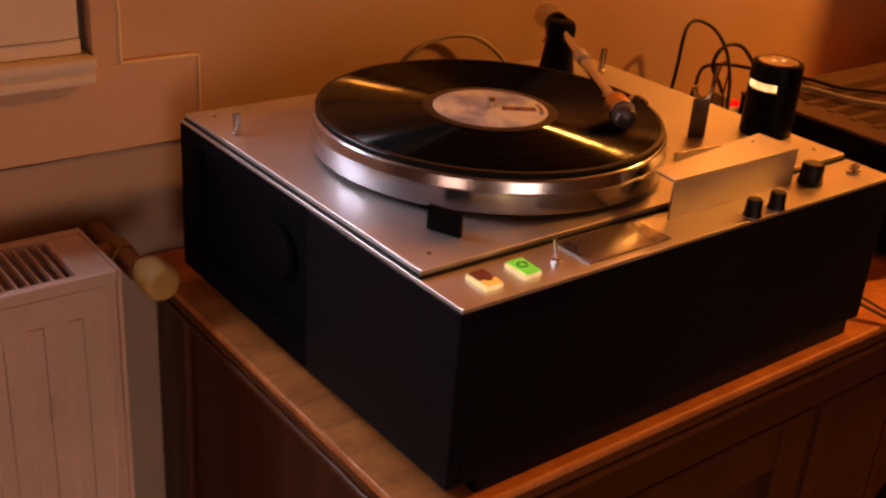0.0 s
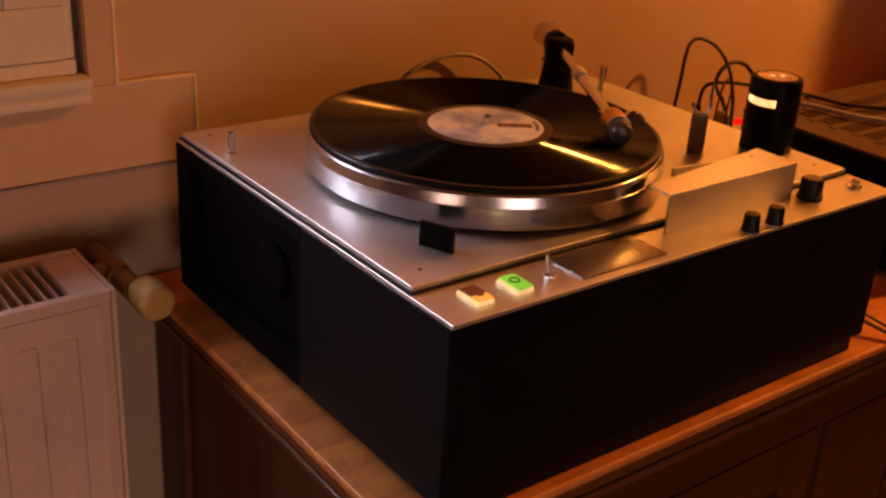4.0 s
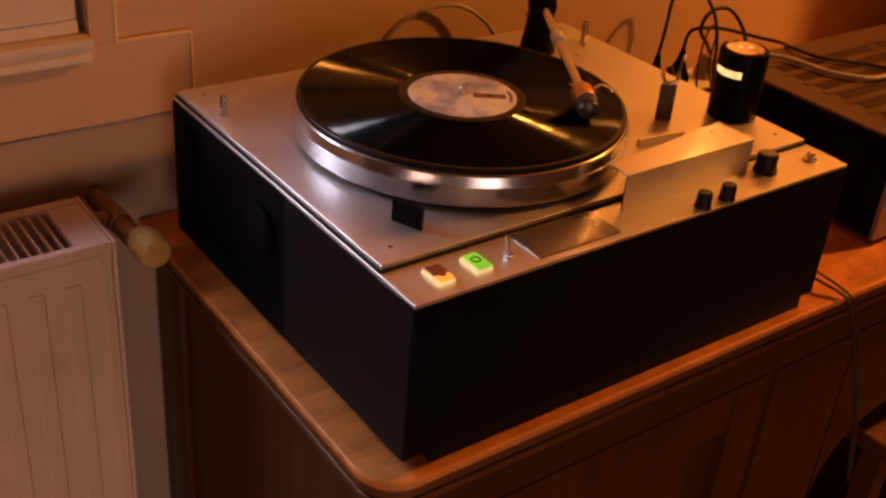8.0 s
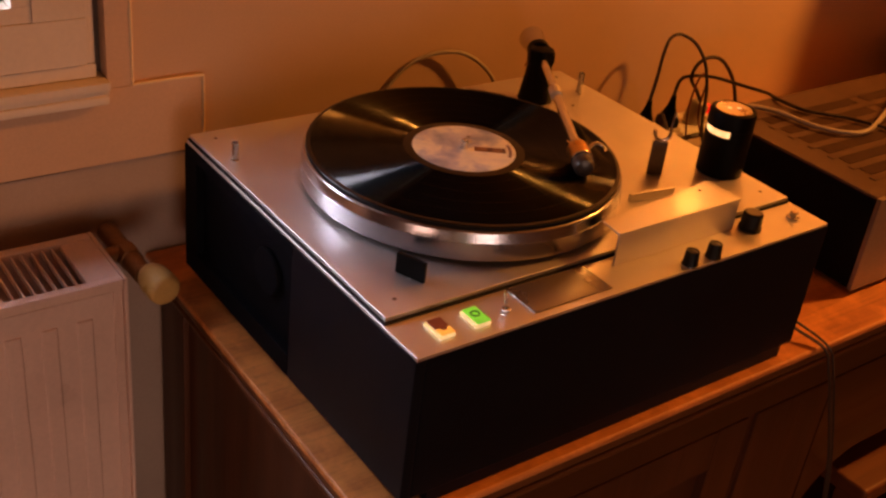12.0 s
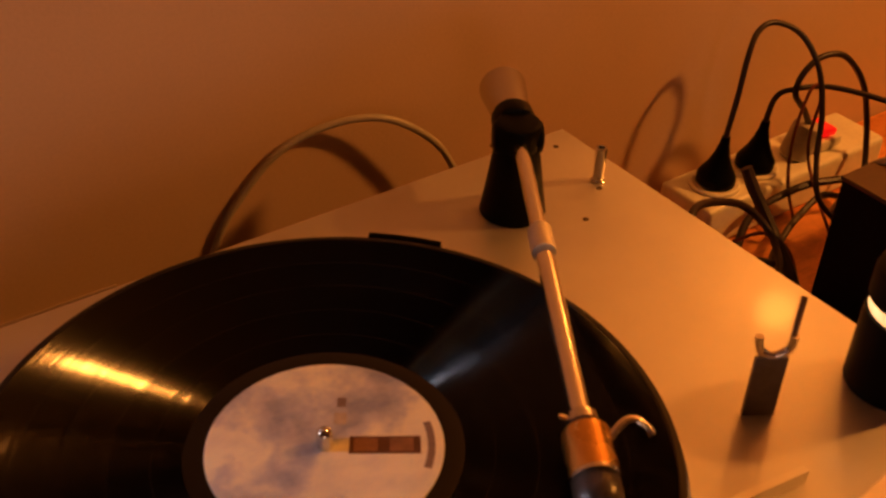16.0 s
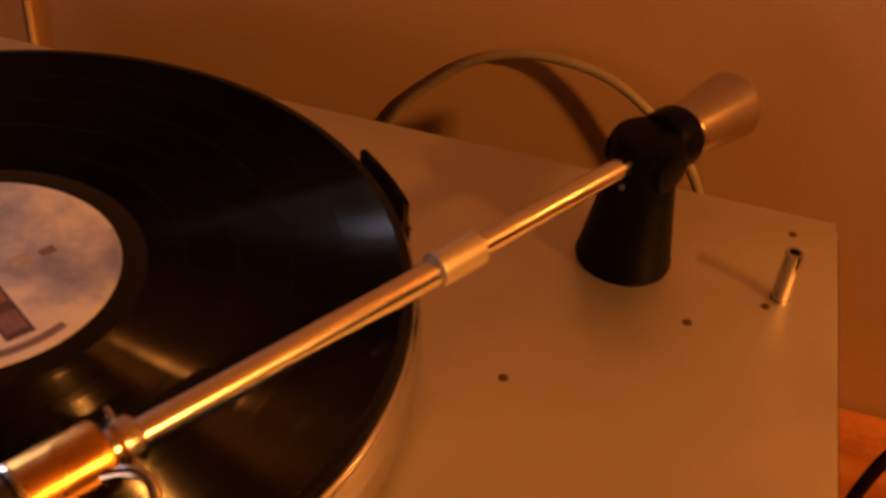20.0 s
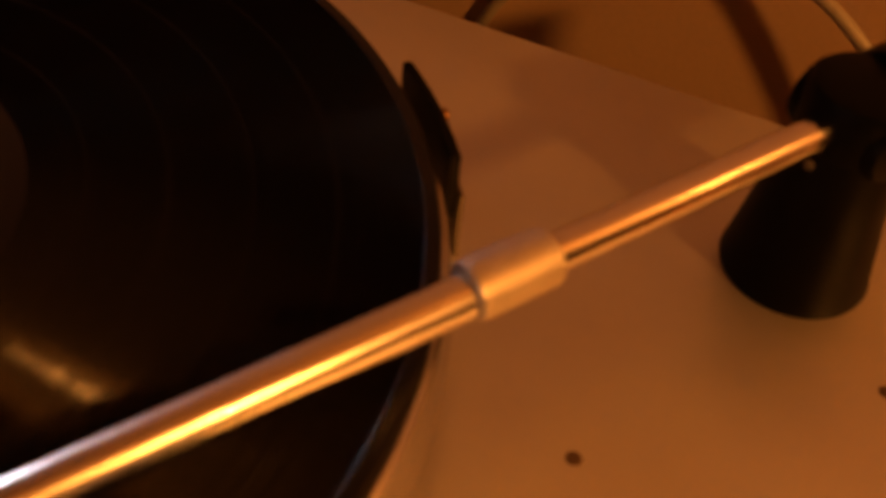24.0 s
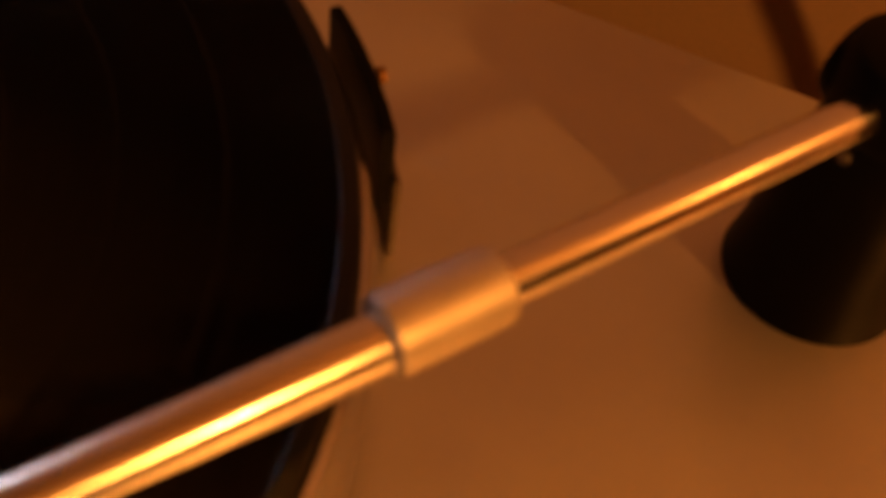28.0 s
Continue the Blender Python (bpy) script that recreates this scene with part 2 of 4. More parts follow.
M_STRIPW = surface("cream_plastic", (0.82, 0.77, 0.62), 0.4, coarse=30, vary=0.15)
M_AMPTOP = surface("amp_brown", (0.098, 0.050, 0.028), 0.45, fine=260, coarse=14, vary=0.25, relief=0.2)
M_AMPSIDE = surface("amp_black", (0.004, 0.004, 0.004), 0.6, spec=0.1, coarse=20, vary=0.4)
M_SLOT = surface("vent_dark", (0.058, 0.029, 0.016), 0.8, spec=0.15, vary=0.3)
M_FRONT = surface("amp_front", (0.34, 0.29, 0.24), 0.4, metal=0.5, coarse=20, vary=0.2)
M_RED = glowing("red_button_glow", (0.22, 0.04, 0.015), 0.35)
M_YEL = glowing("amber_glow", (1.0, 0.42, 0.06), 0.75)
M_PALE = glowing("pale_button_glow", (1.0, 0.66, 0.28), 0.8)
M_GREEN = glowing("green_glow", (0.27, 0.80, 0.05), 0.55)
M_DKGREEN = surface("dark_green_print", (0.02, 0.10, 0.015), 0.5, vary=0.2)
M_NEON = glowing("neon_red", (0.85, 0.006, 0.004), 1.0)
M_SLOTGLOW, slot_nt, slot_b = graph("lamp_slot_glow")
link(slot_nt, ramp(slot_nt, noise_tex(slot_nt, coords(slot_nt), 60, 2), [(0.35, (0.45, 0.19, 0.05)), (0.65, (1.0, 0.54, 0.20))]), slot_b.inputs["Emission Color"])
slot_b.inputs["Emission Strength"].default_value = 2.2
slot_b.inputs["Roughness"].default_value = 0.3

# ---------------------------------------------------------------- building helpers
BASE = {}


def thing(name, base, label, category, group="", kind=""):
    ob = tagged(new(name), label, category, group, kind)
    ob.location = (base[0], base[1], base[2] + Z0)
    BASE[ob.name] = Vector(base)
    return ob


def corner_normals(bm, angle):
    """For each corner the mean of the faces that meet there within the angle, by area, so that broad flats stay flat."""
    bm.normal_update()
    bm.faces.ensure_lookup_table()
    area = {f: f.calc_area() for f in bm.faces}
    near = math.cos(radians(angle))
    out = []
    for f in bm.faces:
        for c in f.loops:
            n = Vector()
            for g in c.vert.link_faces:
                if g.normal.dot(f.normal) > near:
                    n += g.normal * area[g]
            out.append(n.normalized())
    return out


def finish(bm, name, material, base, angle=40):
    bmesh.ops.translate(bm, vec=-Vector(base), verts=bm.verts)
    normals = corner_normals(bm, angle) if len(bm.faces) < 6000 else None
    me = bpy.data.meshes.new(name)
    bm.to_mesh(me)
    bm.free()
    me.materials.append(material)
    for p in me.polygons:
        p.use_smooth = True
    me.set_sharp_from_angle(angle=radians(angle))
    if normals:
        me.normals_split_custom_set(normals)
    return me


def part(name, bm, material, parent, label=""):
    root = parent
    while root.parent:
        root = root.parent
    ob = new(name, finish(bm, name, material, BASE[root.name]))
    ob.parent = parent
    return tagged(ob, label)


def solo(name, bm, material, base, label, category="", group="", kind=""):
    ob = new(name, finish(bm, name, material, base))
    ob.location = (base[0], base[1], base[2] + Z0)
    BASE[ob.name] = Vector(base)
    return tagged(ob, label, category, group, kind)


def B():
    return bmesh.new()


def box(bm, xs, ys, zs, bev=0.0, seg=2, turn=None):
    r = bmesh.ops.create_cube(bm, size=1.0)
    vs = r["verts"]
    c = Vector(((xs[0] + xs[1]) / 2, (ys[0] + ys[1]) / 2, (zs[0] + zs[1]) / 2))
    for v in vs:
        v.co = Vector((v.co.x * (xs[1] - xs[0]), v.co.y * (ys[1] - ys[0]), v.co.z * (zs[1] - zs[0])))
        if turn:
            v.co = turn @ v.co
        v.co += c
    if bev:
        es = list({e for v in vs for e in v.link_edges})
        bmesh.ops.bevel(bm, geom=es, offset=bev, segments=seg, profile=0.6, affect="EDGES")
    return bm


def frame_of(axis):
    a = Vector(axis).normalized()
    u = a.cross(Vector((0, 0, 1)) if abs(a.z) < 0.9 else Vector((1, 0, 0))).normalized()
    return a, u, a.cross(u)


def lathe(bm, prof, o, axis=(0, 0, 1), seg=32, a0=0.0, a1=None):
    """Turns a profile of (radius, height) about an axis through o; closed at both ends."""
    a, u, w = frame_of(axis)
    o = Vector(o)
    full = a1 is None
    n = seg if full else seg + 1
    end = 2 * math.pi if full else a1 - a0
    rows = []
    for r, h in prof:
        if r < 1e-6:
            rows.append([bm.verts.new(o + a * h)])
        else:
            rows.append([bm.verts.new(o + a * h + (u * math.cos(a0 + end * k / seg) + w * math.sin(a0 + end * k / seg)) * r) for k in range(n)])
    for p, q in zip(rows, rows[1:]):
        for k in range(seg):
            j = (k + 1) % n if full else k + 1
            f = [p[k % len(p)], p[j % len(p)], q[j % len(q)], q[k % len(q)]]
            f = list(dict.fromkeys(f))
            if len(f) > 2:
                bm.faces.new(f)
    for row, flip in ((rows[0], True), (rows[-1], False)):
        if len(row) > 2 and full:
            bm.faces.new(row[::-1] if flip else row)
    bmesh.ops.recalc_face_normals(bm, faces=bm.faces)
    return bm


def rounded(r, h0, h1, b, flare=0.0):
    """The profile of a cylinder with softened rims."""
    k = 0.3 * b
    return [(0, h0), (r - b, h0), (r - k, h0 + k), (r, h0 + b), (r + flare, h1 - b), (r + flare - k, h1 - k), (r + flare - b, h1), (0, h1)]


def smooth_line(pts, n=10):
    pts = [Vector(p) for p in pts]
    ext = [2 * pts[0] - pts[1], *pts, 2 * pts[-1] - pts[-2]]
    out = []
    for i in range(1, len(ext) - 2):
        p0, p1, p2, p3 = ext[i - 1 : i + 3]
        for k in range(n):
            t = k / n
            out.append(0.5 * (2 * p1 + (p2 - p0) * t + (2 * p0 - 5 * p1 + 4 * p2 - p3) * t * t + (3 * p1 - p0 - 3 * p2 + p3) * t ** 3))
    return out + [pts[-1]]


def tube(bm, pts, r, seg=10, n=10, r2=None):
    line = smooth_line(pts, n) if n else [Vector(p) for p in pts]
    prev, rows, u = None, [], None
    for i, p in enumerate(line):
        d = (line[min(i + 1, len(line) - 1)] - line[max(i - 1, 0)]).normalized()
        u = frame_of(d)[1] if u is None else (u - d * u.dot(d)).normalized()
        w = d.cross(u)
        rr = r if r2 is None else r + (r2 - r) * i / (len(line) - 1)
        rows.append([bm.verts.new(p + (u * math.cos(2 * math.pi * k / seg) + w * math.sin(2 * math.pi * k / seg)) * rr) for k in range(seg)])
    for p, q in zip(rows, rows[1:]):
        for k in range(seg):
            bm.faces.new([p[k], p[(k + 1) % seg], q[(k + 1) % seg], q[k]])
    bm.faces.new(rows[0][::-1])
    bm.faces.new(rows[-1])
    bmesh.ops.recalc_face_normals(bm, faces=bm.faces)
    return bm


def prism(bm, outline, z0, z1, bev=0.0, seg=3):
    lo = [bm.verts.new((x, y, z0)) for x, y in outline]
    hi = [bm.verts.new((x, y, z1)) for x, y in outline]
    n = len(outline)
    fs = [bm.faces.new(lo[::-1]), bm.faces.new(hi)]
    fs += [bm.faces.new([lo[k], lo[(k + 1) % n], hi[(k + 1) % n], hi[k]]) for k in range(n)]
    bmesh.ops.recalc_face_normals(bm, faces=fs)
    if bev:
        es = [e for f in fs[:2] for e in f.edges]
        bmesh.ops.bevel(bm, geom=list(set(es)), offset=bev, segments=seg, profile=0.5, affect="EDGES")
    return bm


def arc(cx, cy, r, a0, a1, n=8):
    return [(cx + r * math.cos(radians(a0 + (a1 - a0) * k / n)), cy + r * math.sin(radians(a0 + (a1 - a0) * k / n))) for k in range(n + 1)]


# ---------------------------------------------------------------- the room
FLOOR, CEIL = -Z0, 1.65
WALL = 0.265                  # face of the wall behind the turntable
TABLE = -0.166                # cabinet top
XL, XR, YB = -2.2, 2.4, -2.8

solo("floor", box(B(), (XL, XR), (YB, 0.6), (FLOOR - 0.05, FLOOR)), M_FLOOR, (0, 0, FLOOR), "dark wooden floor", kind="structure")
solo("ceiling", box(B(), (XL, XR), (YB, 0.6), (CEIL, CEIL + 0.05)), M_CEIL, (0, 0, CEIL), "unseen ceiling, dark to hold back bounced light", kind="structure")
WX0, WX1, WZ0, WZ1 = -1.30, -0.2505, 0.030, 1.20       # window opening
bm = B()
box(bm, (XL, WX0), (WALL, 0.6), (FLOOR, CEIL))
box(bm, (WX1, XR), (WALL, 0.6), (FLOOR, CEIL))
box(bm, (WX0, WX1), (WALL, 0.6), (FLOOR, WZ0))
box(bm, (WX0, WX1), (WALL, 0.6), (WZ1, CEIL))
solo("wall_back", bm, M_WALL, (0, WALL, FLOOR), "cream painted plaster wall lit warm orange", kind="structure")
solo("wall_left", box(B(), (XL - 0.1, XL), (YB, 0.6), (FLOOR, CEIL)), M_WALL2, (XL, 0, FLOOR), "unseen room wall, dark to hold back bounced light", kind="structure")
solo("wall_right", box(B(), (XR, XR + 0.1), (YB, 0.6), (FLOOR, CEIL)), M_WALL2, (XR, 0, FLOOR), "unseen room wall, dark to hold back bounced light", kind="structure")
solo("wall_front", box(B(), (XL, XR), (YB - 0.1, YB), (FLOOR, CEIL)), M_WALL2, (0, YB, FLOOR), "unseen room wall, dark to hold back bounced light", kind="structure")

# raised band of plaster round the window, with soft bright edges
bm = B()
F = WALL - 0.006
box(bm, (-1.6, -0.148), (F, WALL), (-0.049, 0.0335), 0.0012)
box(bm, (-0.2505, -0.2245), (F, WALL), (0.0335, 1.45), 0.0012)
solo("trim", bm, M_BAND, (-0.8, WALL, -0.049), "raised painted plaster band round the window", kind="structure")

# Pale beads stand for the band's edges where the lamp catches them.
bm = B()
tube(bm, [(-0.2245, F + 0.0004, 1.45), (-0.2245, F + 0.0004, 0.0335)], 0.0017, 8, 0)
tube(bm, [(-0.2245, F + 0.0004, 0.0338), (-0.186, F + 0.0003, 0.0342), (-0.148, F + 0.0004, 0.0335)], 0.0017, 8, 6)
tube(bm, [(-0.148, F + 0.0004, 0.0335), (-0.1476, F + 0.0003, -0.010), (-0.148, F + 0.0004, -0.049)], 0.0017, 8, 6)
solo("trim_bead", bm, M_BEAD, (-0.2, F, -0.049), "pale bead painted as the lamplit edges of the plaster band", kind="structure")
# Thin dark strip for the shadow line below the band's lower edge.
bm = B()
tube(bm, [(-1.6 + 0.08 * k, WALL - 0.0005, -0.0505 + 0.0008 * math.sin(2.3 * k)) for k in range(19)], 0.0016, 6, 3)
solo("wall_lower", box(B(), (XL, 0.0), (WALL - 0.0015, WALL + 0.0005), (FLOOR, -0.0506)), M_DADO, (-0.8, WALL, FLOOR), "grey-brown painted lower part of the wall", kind="structure")
solo("trim_shade", bm, M_BANDSHADE, (-0.8, WALL, -0.05), "dark strip painted as shade under the plaster band", kind="structure")

# window
win = thing("window_1", (-0.78, 0.30, WZ0), "white casement window with a moulded sill", "window", kind="structure")
bm = B()
box(bm, (-1.34, -0.2515), (0.2455, 0.33), (0.0365, 0.0455), 0.0018)
box(bm, (-1.34, -0.2520), (0.2495, 0.30), (0.0310, 0.0365), 0.0008)
box(bm, (-1.34, -0.2525), (0.2470, 0.30), (0.0215, 0.0310), 0.0026)
part("sill", bm, M_WHITE, win, "white moulded window sill")
bm = B()
FX1 = -0.2590                       # right edge of the window frame; a dark gap is left beside it
box(bm, (WX0, FX1), (0.2625, 0.345), (0.0458, 0.0600), 0.002)
box(bm, (WX0, WX0 + 0.05), (0.264, 0.345), (0.0600, WZ1), 0.003)
box(bm, (FX1 - 0.009, FX1), (0.2635, 0.345), (0.0600, WZ1), 0.003)
box(bm, (WX0 + 0.05, FX1 - 0.009), (0.276, 0.345), (WZ1 - 0.05, WZ1), 0.003)
part("window_frame", bm, M_WHITE, win, "white lacquered window frame")
# Dark filling gives the gap beside the frame its shade.
part("gap_shade", box(B(), (FX1, WX1), (0.276, 0.345), (0.0458, WZ1)), M_HOLLOW, win, "dark filling painted as shade in the gap beside the frame")
SX0, SX1, SZ0, SZ1 = WX0 + 0.05, FX1 - 0.0094, 0.0612, WZ1 - 0.05
PX, PZ = -0.336, 0.1245              # lower right corner of the pane
bm = B()
box(bm, (SX0, SX1), (0.259, 0.325), (SZ0, 0.1085), 0.0015)
box(bm, (SX0, SX1), (0.259, 0.325), (SZ1 - 0.055, SZ1), 0.0015)
box(bm, (SX0, SX0 + 0.055), (0.259, 0.325), (0.1085, SZ1 - 0.055), 0.0015)
box(bm, (-0.3180, SX1), (0.259, 0.325), (0.1085, SZ1 - 0.055), 0.0015)
sash = part("sash", bm, M_WHITE, win, "white sash of the window")
bm = B()
box(bm, (SX0 + 0.055, -0.3182), (0.2605, 0.325), (0.1087, PZ), 0.001)
box(bm, (PX, -0.3182), (0.2605, 0.325), (PZ, SZ1 - 0.055), 0.001)
part("glazing_bead", bm, M_WHITE, sash, "white bead round the pane")
m_glass, nt, bs = graph("window_glass")
bs.inputs["Transmission Weight"].default_value, bs.inputs["Roughness"].default_value, bs.inputs["IOR"].default_value = 1.0, 0.0, 1.1
pane = part("pane", box(B(), (SX0 + 0.055, PX), (0.300, 0.304), (PZ, SZ1 - 0.055)), m_glass, sash, "clear window pane")
pane.visible_shadow = False
part("gasket", box(box(B(), (SX0 + 0.055, PX), (0.285, 0.300), (PZ, PZ + 0.009)), (PX - 0.008, PX), (0.285, 0.300), (PZ + 0.009, SZ1 - 0.055)), M_MAT, sash, "black rubber gasket")
m_day, nt, bs = graph("daylight_outside")
bs.inputs["Base Color"].default_value = (0.8, 0.8, 0.8, 1)
link(nt, ramp(nt, noise_tex(nt, coords(nt), 1.5, 2), [(0.3, (0.80, 0.84, 0.95)), (0.7, (0.95, 0.95, 1.0))]), bs.inputs["Emission Color"])
bs.inputs["Emission Strength"].default_value = 1.0
solo("backdrop", box(B(), (-1.75, 0.1), (0.70, 0.72), (-0.3, 0.75)), m_day, (-0.8, 0.7, -0.3), "pale daylight outside the window", kind="structure")

# radiator below the window
rad = thing("radiator", (-0.75, 0.18, -0.78), "white enamelled panel radiator with a grille on top", "radiator")
RX0, RX1, RY0, RY1, RZ0, RZ1 = -1.25, -0.287, 0.128, 0.2265, -0.78, -0.1035
bm = B()
box(bm, (RX0, RX1 - 0.004), (RY0 + 0.004, RY0 + 0.012), (RZ0, RZ1 - 0.012), 0.003)
front = part("front_panel", bm, M_RAD, rad, "pressed front panel with upright ribs")
for k in range(26):
    x = RX1 - 0.0385 - 0.0338 * k
    part("rib", box(B(), (x - 0.0125, x + 0.0035), (RY0 + 0.0018, RY0 + 0.0065), (RZ0 + 0.05, RZ1 - 0.0385), 0.0022, 3), M_RAD, front)
bm = box(B(), (RX1 - 0.0145, RX1 - 0.0110), (RY0 + 0.0010, RY0 + 0.0045), (RZ0 + 0.03, RZ1 - 0.0115), 0.001)
box(bm, (RX0 + 0.02, RX1 - 0.0145), (RY0 + 0.0010, RY0 + 0.0045), (RZ1 - 0.0150, RZ1 - 0.0122), 0.001)
part("rim", bm, M_RAD, front)
part("back_panel", box(B(), (RX0, RX1 - 0.004), (RY1 - 0.008, RY1), (RZ0, RZ1 - 0.012), 0.002), M_RAD, rad)
# Solid block in a dark colour, so the hollow between the panels looks dark.
part("dark_core", box(B(), (RX0 + 0.03, RX1 - 0.03), (RY0 + 0.02, RY1 - 0.015), (RZ0 + 0.02, RZ1 - 0.06)), M_HOLLOW, rad, "solid dark block filling the hollow inside")
part("end_cap", box(B(), (RX1 - 0.004, RX1), (RY0, RY1), (RZ0, RZ1), 0.0015), M_RAD, rad)
bm = B()
box(bm, (RX0, RX1 - 0.004), (RY0, RY0 + 0.010), (RZ1 - 0.012, RZ1), 0.003)
box(bm, (RX0, RX1 - 0.004), (RY1 - 0.012, RY1), (RZ1 - 0.012, RZ1), 0.003)
box(bm, (RX1 - 0.036, RX1 - 0.004), (RY0 + 0.010, RY1 - 0.012), (RZ1 - 0.010, RZ1 - 0.001), 0.002)
grille = part("grille", bm, M_RAD, rad, "top grille")
for k in range(56):
    x = RX1 - 0.044 - 0.0099 * k
    part("slat", box(B(), (x - 0.0008, x + 0.0008), (RY0 + 0.010, RY1 - 0.012), (RZ1 - 0.008, RZ1 - 0.003)), M_RAD, grille)

valve = thing("radiator_valve", (-0.262, 0.2, -0.15), "brass radiator valve with an aged white plastic knob", "valve")
bm = B()
lathe(bm, rounded(0.0105, 0, 0.092, 0.002), (-0.262, 0.252, -0.122), (0.05, -1, -0.06), 20)
lathe(bm, rounded(0.0135, 0.045, 0.062, 0.002), (-0.262, 0.252, -0.122), (0.05, -1, -0.06), 6)
lathe(bm, rounded(0.009, 0.0, 0.03, 0.002), (-0.292, 0.205, -0.124), (1, 0, 0), 18)
part("valve_body", bm, M_BRASS, valve, "tarnished brass valve body")
lathe(bm := B(), [(0, 0), (0.0105, 0), (0.0128, 0.003), (0.0152, 0.008), (0.0164, 0.015), (0.0168, 0.022), (0.0168, 0.031), (0.0162, 0.0350), (0.0148, 0.0372), (0.0120, 0.0382), (0, 0.0384)], (-0.2545, 0.159, -0.1235), (0.09, -1, -0.06), 32)
part("knob", bm, M_KNOB, valve, "rounded cream thermostat knob")

# ---------------------------------------------------------------- cabinet
cab = thing("cabinet", (0.55, 0.02, FLOOR), "old wooden cabinet with a worn top and panelled doors", "cabinet")
CX0, CX1, CY0 = -0.216, 1.75, -0.2265
SKX, SKY = 0.006, -0.003       # the old top is not quite square
out = [(CX1, CY0), (CX1, WALL - 0.004), (CX0, WALL - 0.004)] + arc(CX0 - SKX + 0.038, CY0 - SKY + 0.038, 0.038, 180, 270, 10)
part("top", prism(B(), out, TABLE - 0.009, TABLE, 0.003), M_TOP, cab, "worn brown wooden top with a rounded corner")
# Mouldings, rail and body use the darker wood tones, coloured for their shade.
for d, z0, z1, bev in ((0.003, TABLE - 0.022, TABLE - 0.009, 0.004), (0.0085, TABLE - 0.0265, TABLE - 0.022, 0.001), (0.005, TABLE - 0.034, TABLE - 0.0265, 0.003), (0.013, TABLE - 0.044, TABLE - 0.034, 0.003)):
    out = [(CX1 - d, CY0 + d), (CX1 - d, WALL - 0.006), (CX0 + d, WALL - 0.006)] + arc(CX0 - SKX + d + 0.035, CY0 - SKY + d + 0.035, 0.035, 180, 270, 10)
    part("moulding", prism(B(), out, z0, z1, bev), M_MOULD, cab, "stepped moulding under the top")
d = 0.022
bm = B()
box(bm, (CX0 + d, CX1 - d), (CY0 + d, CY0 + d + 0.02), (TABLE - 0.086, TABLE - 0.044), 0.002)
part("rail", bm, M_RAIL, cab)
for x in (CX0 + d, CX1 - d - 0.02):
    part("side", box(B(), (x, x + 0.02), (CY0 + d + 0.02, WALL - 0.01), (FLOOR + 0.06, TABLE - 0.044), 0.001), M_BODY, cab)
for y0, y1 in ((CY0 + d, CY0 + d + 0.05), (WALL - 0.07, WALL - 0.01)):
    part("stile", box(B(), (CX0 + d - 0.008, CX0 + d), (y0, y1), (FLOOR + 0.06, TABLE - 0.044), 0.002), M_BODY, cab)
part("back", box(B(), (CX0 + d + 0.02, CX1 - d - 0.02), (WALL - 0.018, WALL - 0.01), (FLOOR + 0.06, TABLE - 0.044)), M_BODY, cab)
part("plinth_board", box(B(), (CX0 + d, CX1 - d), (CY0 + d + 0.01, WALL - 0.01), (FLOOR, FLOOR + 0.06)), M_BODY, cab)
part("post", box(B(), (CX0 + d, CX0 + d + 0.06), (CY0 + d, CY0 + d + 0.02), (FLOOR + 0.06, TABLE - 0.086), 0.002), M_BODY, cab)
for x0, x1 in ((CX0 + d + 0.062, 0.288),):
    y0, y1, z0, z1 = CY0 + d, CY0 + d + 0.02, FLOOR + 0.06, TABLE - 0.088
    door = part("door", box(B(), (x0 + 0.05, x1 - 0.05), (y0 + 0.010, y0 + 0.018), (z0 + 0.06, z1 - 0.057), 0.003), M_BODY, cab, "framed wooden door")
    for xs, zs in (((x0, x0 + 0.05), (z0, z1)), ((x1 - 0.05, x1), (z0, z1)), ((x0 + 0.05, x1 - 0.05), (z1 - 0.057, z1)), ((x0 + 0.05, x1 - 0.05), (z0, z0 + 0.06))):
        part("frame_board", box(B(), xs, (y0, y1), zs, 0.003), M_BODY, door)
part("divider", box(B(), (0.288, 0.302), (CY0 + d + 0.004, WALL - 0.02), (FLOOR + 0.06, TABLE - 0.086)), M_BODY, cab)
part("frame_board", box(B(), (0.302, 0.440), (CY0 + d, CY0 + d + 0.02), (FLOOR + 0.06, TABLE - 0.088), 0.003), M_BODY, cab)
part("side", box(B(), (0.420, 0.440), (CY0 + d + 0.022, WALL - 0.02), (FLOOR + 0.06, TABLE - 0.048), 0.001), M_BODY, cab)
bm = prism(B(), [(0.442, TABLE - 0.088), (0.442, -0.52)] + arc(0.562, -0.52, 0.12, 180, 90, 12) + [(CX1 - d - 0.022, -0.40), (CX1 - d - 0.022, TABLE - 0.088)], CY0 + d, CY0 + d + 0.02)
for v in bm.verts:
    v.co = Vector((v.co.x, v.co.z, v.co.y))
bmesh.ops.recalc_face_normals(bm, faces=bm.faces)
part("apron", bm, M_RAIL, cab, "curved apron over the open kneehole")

# ---------------------------------------------------------------- turntable
tt = thing("turntable", (0.05, -0.01, TABLE), "studio turntable with a brushed deck in a black plinth", "turntable")
PX0, PX1, PY0, PY1 = -0.1965, 0.303, -0.2145, 0.199
bm = B()
box(bm, (PX0 + 0.010, PX1), (PY0, PY1), (-0.150, -0.0085), 0.002)
plinth = part("plinth", bm, M_PLINTH, tt, "black lacquered wooden plinth")
